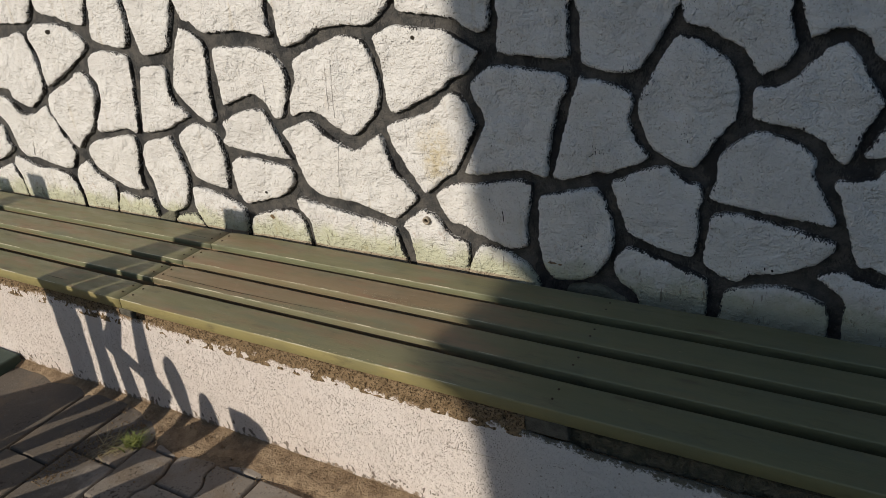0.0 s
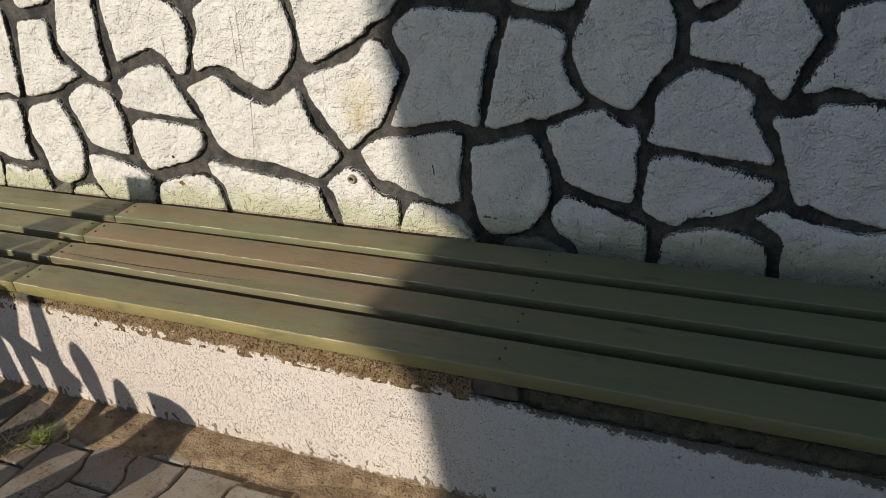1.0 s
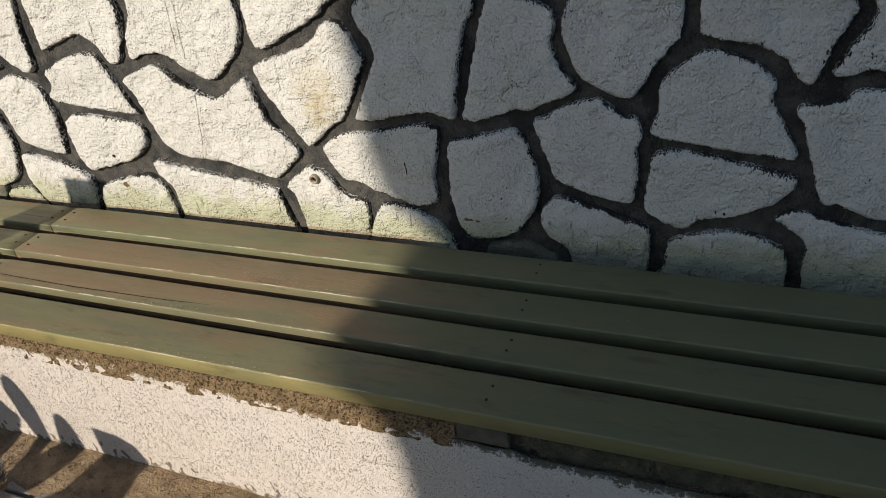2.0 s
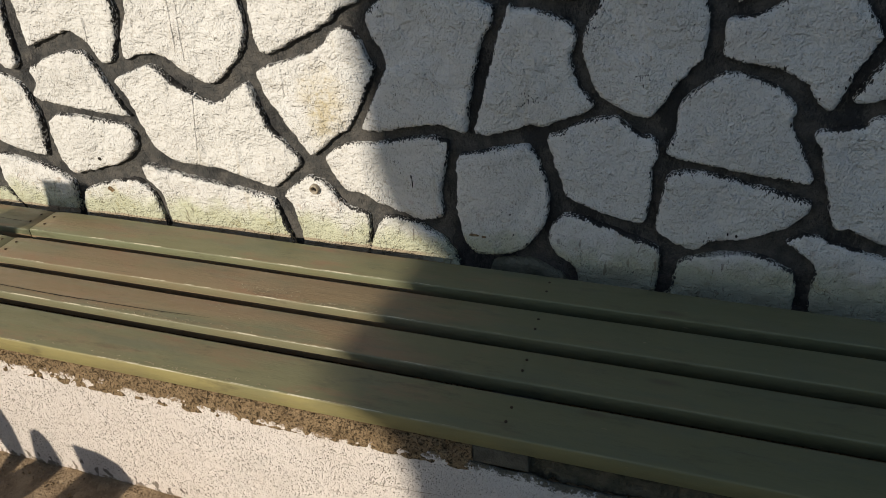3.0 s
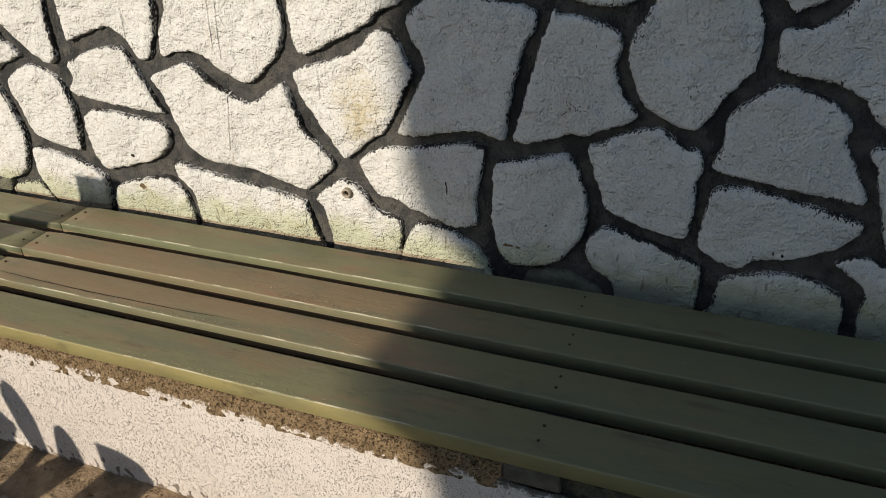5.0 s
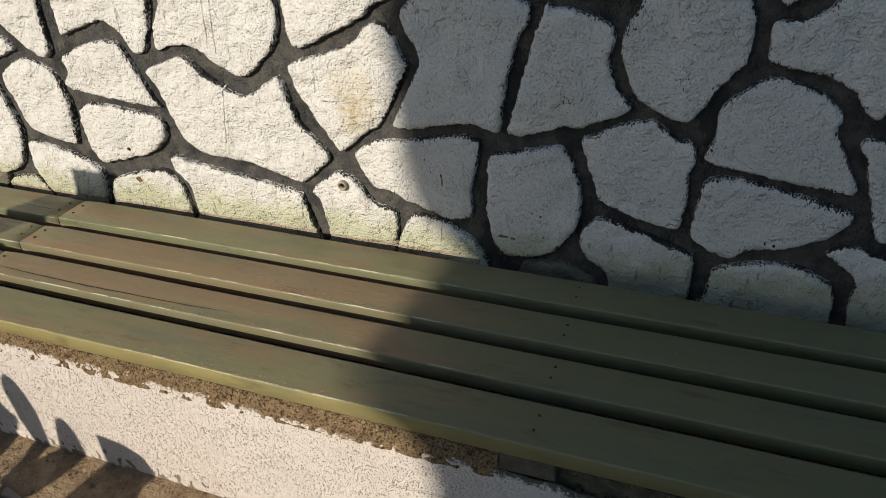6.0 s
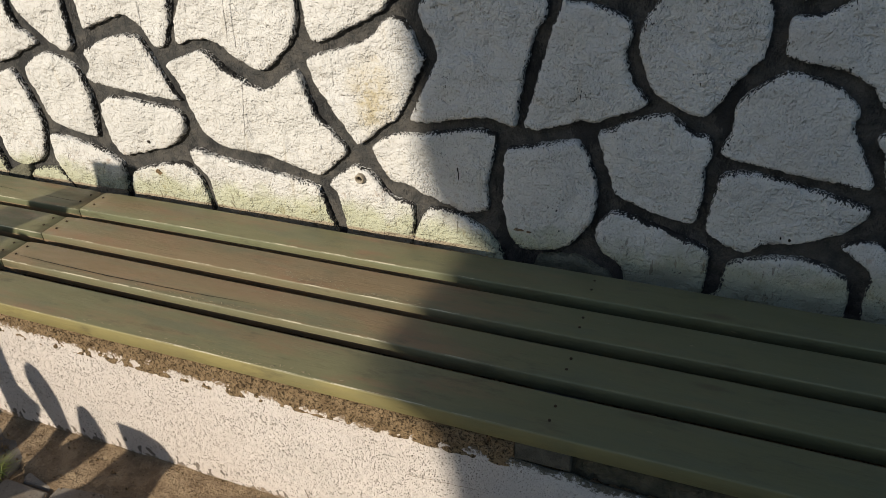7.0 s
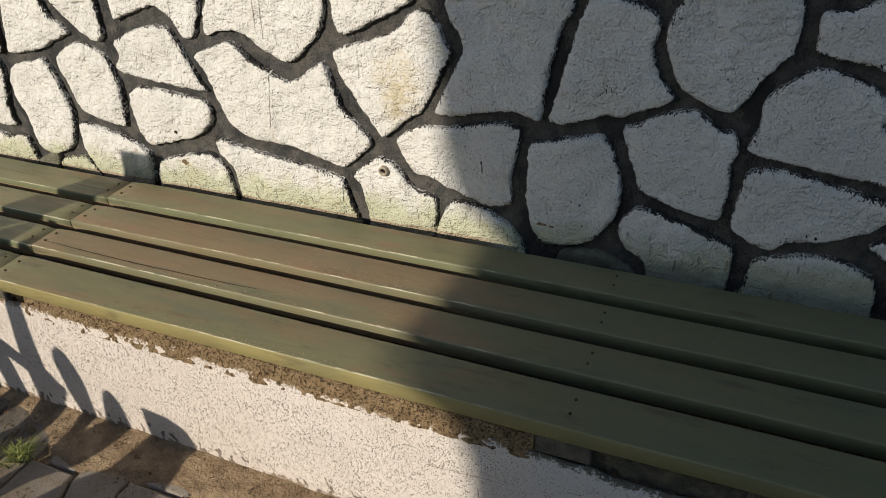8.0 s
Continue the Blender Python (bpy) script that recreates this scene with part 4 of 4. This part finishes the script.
def build_crumbs():
    """Loose grit along the foot of the plinth and in the joints."""
    rng = random.Random(11)
    bm = bmesh.new()
    for i in range(1500):
        x = rng.uniform(-1.0, 0.9)
        y = -0.588 - abs(rng.gauss(0, 0.07 if i % 3 else 0.16))
        r = rng.uniform(0.0008, 0.0026) * (1.8 if i % 23 == 0 else 1)
        if i >= 1000:
            # the gravelly patch round the grass
            y = rng.uniform(-0.98, -0.66)
            x = -0.80 + 0.35 * max(0, y + 0.86) + rng.gauss(0, 0.032)
            r = rng.uniform(0.0012, 0.0036)
        z = 0.016 * max(0, 1 + (y + 0.588) / 0.10) + 0.001
        m = Matrix.LocRotScale((x, y, z), Euler((rng.random() * 6, rng.random() * 6, 0)), (r * rng.uniform(0.7, 1.5), r, r * rng.uniform(0.5, 1)))
        bmesh.ops.create_icosphere(bm, subdivisions=1, radius=1, matrix=m)
    return tagged(part("grit", bm, MORTAR), "loose grit and mortar crumbs along the plinth", "grit", kind="stuff")


build_crumbs()


# ---- dark green timber lying by the plinth ----
def build_timber():
    bm = bmesh.new()
    box(bm, -2.6, -1.47, -0.69, -0.59, -0.02, 0.038)
    soften(bm, 0.006)
    return tagged(part("timber", bm, GREEN), "dark green painted timber lying on the ground", "timber")


build_timber()

# ---- unseen things added beside the path to throw the shadows ----
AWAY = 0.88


def build_slat_caster():
    """Low panel of leaning slats and a diagonal brace, added unseen to cast shadows."""
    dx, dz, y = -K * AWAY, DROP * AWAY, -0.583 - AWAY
    fence = tagged(holder("shadow_slats", -1.2, y, 0), "unseen panel of weathered wooden slats with a brace, added to cast the slatted shadows", "fence")

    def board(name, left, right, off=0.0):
        """A warped board cut to two shadow edges, each from the foot up."""
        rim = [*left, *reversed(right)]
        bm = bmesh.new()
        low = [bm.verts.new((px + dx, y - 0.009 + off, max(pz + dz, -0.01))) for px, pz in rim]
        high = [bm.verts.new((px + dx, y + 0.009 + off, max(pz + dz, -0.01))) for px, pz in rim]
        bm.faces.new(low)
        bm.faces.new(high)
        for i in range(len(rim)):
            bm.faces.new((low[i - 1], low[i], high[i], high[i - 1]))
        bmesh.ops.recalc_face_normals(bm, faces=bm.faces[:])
        ob = part(name, bm, SLAT_WOOD, fence)
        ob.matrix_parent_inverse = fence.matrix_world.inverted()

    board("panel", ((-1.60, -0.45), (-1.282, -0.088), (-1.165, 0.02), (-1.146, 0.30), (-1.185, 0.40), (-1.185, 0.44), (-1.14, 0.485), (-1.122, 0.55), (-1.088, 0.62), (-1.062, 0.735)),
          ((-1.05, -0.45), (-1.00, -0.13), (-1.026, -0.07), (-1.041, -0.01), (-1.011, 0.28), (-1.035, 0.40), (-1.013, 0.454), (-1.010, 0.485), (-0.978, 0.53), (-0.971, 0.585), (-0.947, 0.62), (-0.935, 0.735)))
    board("shadow_slat", ((-1.06, -0.45), (-0.985, -0.12), (-0.992, -0.07), (-1.004, 0.0), (-0.976, 0.29), (-1.007, 0.412), (-0.984, 0.453), (-0.985, 0.482), (-0.955, 0.52)),
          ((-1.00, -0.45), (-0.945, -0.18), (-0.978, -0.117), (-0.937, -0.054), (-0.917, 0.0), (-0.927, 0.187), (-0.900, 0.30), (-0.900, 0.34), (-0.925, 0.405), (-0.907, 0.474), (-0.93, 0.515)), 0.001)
    board("shadow_slat", ((-1.02, -0.45), (-0.932, -0.16), (-0.917, -0.10), (-0.892, -0.05), (-0.885, 0.0), (-0.894, 0.166), (-0.925, 0.195), (-0.905, 0.25), (-0.878, 0.282), (-0.845, 0.343), (-0.902, 0.41), (-0.883, 0.45), (-0.87, 0.48)),
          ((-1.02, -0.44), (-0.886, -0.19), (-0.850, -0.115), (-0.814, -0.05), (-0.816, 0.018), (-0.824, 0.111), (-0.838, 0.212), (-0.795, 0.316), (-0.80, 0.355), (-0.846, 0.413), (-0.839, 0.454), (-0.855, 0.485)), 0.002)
    board("shadow_slat", ((-0.95, -0.45), (-0.83, -0.19), (-0.777, -0.118), (-0.73, -0.05), (-0.77, 0.0), (-0.77, 0.10), (-0.767, 0.176), (-0.739, 0.324), (-0.735, 0.36)),
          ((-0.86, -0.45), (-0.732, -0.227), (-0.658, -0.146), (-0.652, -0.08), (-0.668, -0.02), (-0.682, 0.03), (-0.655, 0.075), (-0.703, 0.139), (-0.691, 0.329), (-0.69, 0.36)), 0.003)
    board("shadow_slat", ((-0.78, -0.45), (-0.654, -0.227), (-0.592, -0.15), (-0.575, -0.08), (-0.600, -0.02), (-0.620, 0.0), (-0.643, 0.079), (-0.650, 0.17), (-0.638, 0.209)),
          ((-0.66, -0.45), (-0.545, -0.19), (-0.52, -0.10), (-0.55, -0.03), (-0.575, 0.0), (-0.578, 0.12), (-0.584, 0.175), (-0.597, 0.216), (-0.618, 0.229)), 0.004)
    board("shadow_slat", ((-0.68, -0.45), (-0.56, -0.12), (-0.558, -0.02), (-0.541, 0.01), (-0.528, 0.08), (-0.519, 0.112)),
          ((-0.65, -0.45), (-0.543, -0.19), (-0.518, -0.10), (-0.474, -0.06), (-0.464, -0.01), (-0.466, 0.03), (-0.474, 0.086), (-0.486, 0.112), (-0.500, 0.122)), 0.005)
    board("shadow_slat", ((-0.58, -0.45), (-0.473, -0.181), (-0.436, -0.094), (-0.394, -0.06), (-0.400, 0.033), (-0.402, 0.099)),
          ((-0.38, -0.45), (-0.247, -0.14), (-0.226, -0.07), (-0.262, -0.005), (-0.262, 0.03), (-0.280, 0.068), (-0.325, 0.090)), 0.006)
    board("shadow_slat", ((-2.305, -0.45), (-2.255, 0.76)), ((-2.195, -0.45), (-2.145, 0.76)))
    board("shadow_slat", ((-2.57, -0.45), (-2.52, 0.72)), ((-2.47, -0.45), (-2.42, 0.72)))
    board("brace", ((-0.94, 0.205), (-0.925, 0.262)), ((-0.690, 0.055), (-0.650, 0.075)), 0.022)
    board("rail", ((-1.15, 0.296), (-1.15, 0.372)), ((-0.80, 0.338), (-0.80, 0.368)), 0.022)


build_slat_caster()


def build_shade_caster():
    """Unseen blocker across the path, its jutting outline fitted to the bench's shade."""
    far = 6.5
    ox, oz = -K * far, DROP * far
    rim = [(0.125, 1.9), (0.130, 1.15), (0.150, 0.75), (0.165, 0.56), (0.195, 0.46), (0.28, 0.385), (0.330, 0.33), (0.395, 0.150), (0.495, 0.11), (0.585, 0.06), (0.622, -0.02), (0.643, -0.25), (0.65, -3.3), (9.0, -3.3), (9.0, 1.9)]
    bm = bmesh.new()
    near = [bm.verts.new((x + ox, -far, max(z + oz, -0.02))) for x, z in rim]
    back = [bm.verts.new((x + ox - K * 0.4, -far - 0.4, max(z + oz + DROP * 0.4, -0.02))) for x, z in rim]
    bm.faces.new(near)
    bm.faces.new(back)
    for i in range(len(rim)):
        bm.faces.new((near[i - 1], near[i], back[i], back[i - 1]))
    bmesh.ops.recalc_face_normals(bm, faces=bm.faces[:])
    return tagged(part("shade_caster", bm, CASTER_RENDER), "unseen blocker with a jutting upper part, added to shade half of the bench", "building", kind="structure")


build_shade_caster()

# ---- pavers ----
paving = tagged(holder("pavement"), "grey concrete block paving with sandy joints", "pavement", kind="structure")


# joints along the columns: x, and the step in it with the place of that step
COLUMNS = [(-2.475, 0, 0), (-1.975, 0, 0), (-1.475, 0, 0), (-1.052, 0, 0), (-0.848, 0, 0), (-0.638, 0, 0), (-0.500, 0.018, -0.785), (-0.366, 0.029, -0.779),
           (-0.203, -0.014, -0.80), (-0.050, 0.020, -0.84), (0.10, -0.015, -0.80), (0.25, 0.02, -0.82), (0.40, -0.02, -0.80), (0.55, 0.02, -0.84),
           (0.70, 0.02, -0.80), (0.85, -0.02, -0.83), (1.00, 0.02, -0.80), (1.15, 0.02, -0.82), (1.30, 0, 0), (1.45, 0, 0), (1.60, 0, 0)]


def joint_x(column, y):
    x, step, where = column
    if not step:
        return x
    f = min(1, max(0, ((y - where) % 0.215) / 0.03)) * min(1, max(0, (0.215 - (y - where) % 0.215) / 0.03 - 2.2))
    return x + step * (1 - f)


def paver(left, right, y0, y1, tilt, round_end=0.0, sunk=0.0):
    """One block with a worn chamfered top, its long sides stepped to lock into its neighbours."""
    n = max(3, round((y1 - y0) / 0.022))
    gap = 0.0032
    ys = [y0 + gap + (y1 - y0 - 2 * gap) * i / n for i in range(n + 1)]

    def side(column, sign, y):
        ends = max(0, round_end - min(y - y0, y1 - y)) if round_end else 0
        return joint_x(column, y) + sign * (gap + ends * 0.7 + 0.0016 * abs(noise.noise((column[0] * 9, y * 45, sign))))

    rim = [(side(left, 1, y), y) for y in reversed(ys)]
    across = [(rim[-1][0] + (side(right, -1, ys[0]) - rim[-1][0]) * f / 4, ys[0] + 0.0022 * noise.noise((f * 1.7, y0 * 9, left[0]))) for f in (1, 2, 3)]
    rim += across + [(side(right, -1, y), y) for y in ys]
    rim += [(rim[-1][0] + (rim[0][0] - rim[-1][0]) * f / 4, ys[-1] + 0.0022 * noise.noise((f * 1.7, y1 * 9, left[0]))) for f in (1, 2, 3)]
    mx, my = sum(p[0] for p in rim) / len(rim), (y0 + y1) / 2
    bm = bmesh.new()
    rings = []
    for inset, z in ((0.0, -0.06), (0.0, -0.007), (0.0022, -0.002), (0.006, 0.0)):
        ring = []
        for x, y in rim:
            px = x - mx
            py = y - my
            worn = inset * (1 + 0.8 * noise.noise((x * 40, y * 40, 3)))
            px -= math.copysign(min(worn, abs(px)), px)
            py -= math.copysign(min(worn, abs(py)), py) if abs(py) > (y1 - y0) / 2 - 0.02 else 0
            ring.append(bm.verts.new((px, py, z + (0.0012 * noise.noise((x * 30, y * 30, 1)) if z > -0.05 else 0))))
        rings.append(ring)
    for a, b in zip(rings, rings[1:]):
        for i in range(len(rim)):
            bm.faces.new((a[i - 1], a[i], b[i], b[i - 1]))
    bm.faces.new(rings[-1])
    bmesh.ops.recalc_face_normals(bm, faces=bm.faces[:])
    ob = part("paver", bm, PAVER, paving)
    ob.location = (mx, my, 0.0022 * random.uniform(-1, 1) - sunk)
    ob.rotation_euler = (radians(tilt), radians(random.uniform(-0.5, 0.5)), 0)


# where each column starts beside the soil, and its first length
STARTS = {2: (-0.60, 0.42), 3: (-0.60, 0.312), 4: (-0.60, 0.235), 5: (-0.733, 0.215), 6: (-0.690, 0.143), 7: (-0.700, 0.215), 8: (-0.692, 0.143), 9: (-0.705, 0.215)}


def lay_pavers():
    for i, (left, right) in enumerate(zip(COLUMNS, COLUMNS[1:])):
        wide = right[0] - left[0] > 0.18
        y, first = STARTS.get(i, (-0.60, 0.42) if wide else (-0.69 + 0.012 * (i % 3) - 0.01 * i + 0.07, 0.215 if i % 2 else 0.143))
        usual = 0.42 if wide else 0.215
        while y > -1.9:
            end = max(y - first, -1.94)
            paver(left, right, end, y, random.uniform(-0.3, 0.3))
            y, first = end, usual
    # narrow end pieces, half buried in the soil
    paver((-0.366, 0, 0), (-0.206, 0, 0), -0.6985, -0.662, 0.8, 0.014, 0.003)
    paver((-0.606, 0, 0), (-0.502, 0, 0), -0.7315, -0.690, 1.2, 0.016, 0.003)


lay_pavers()
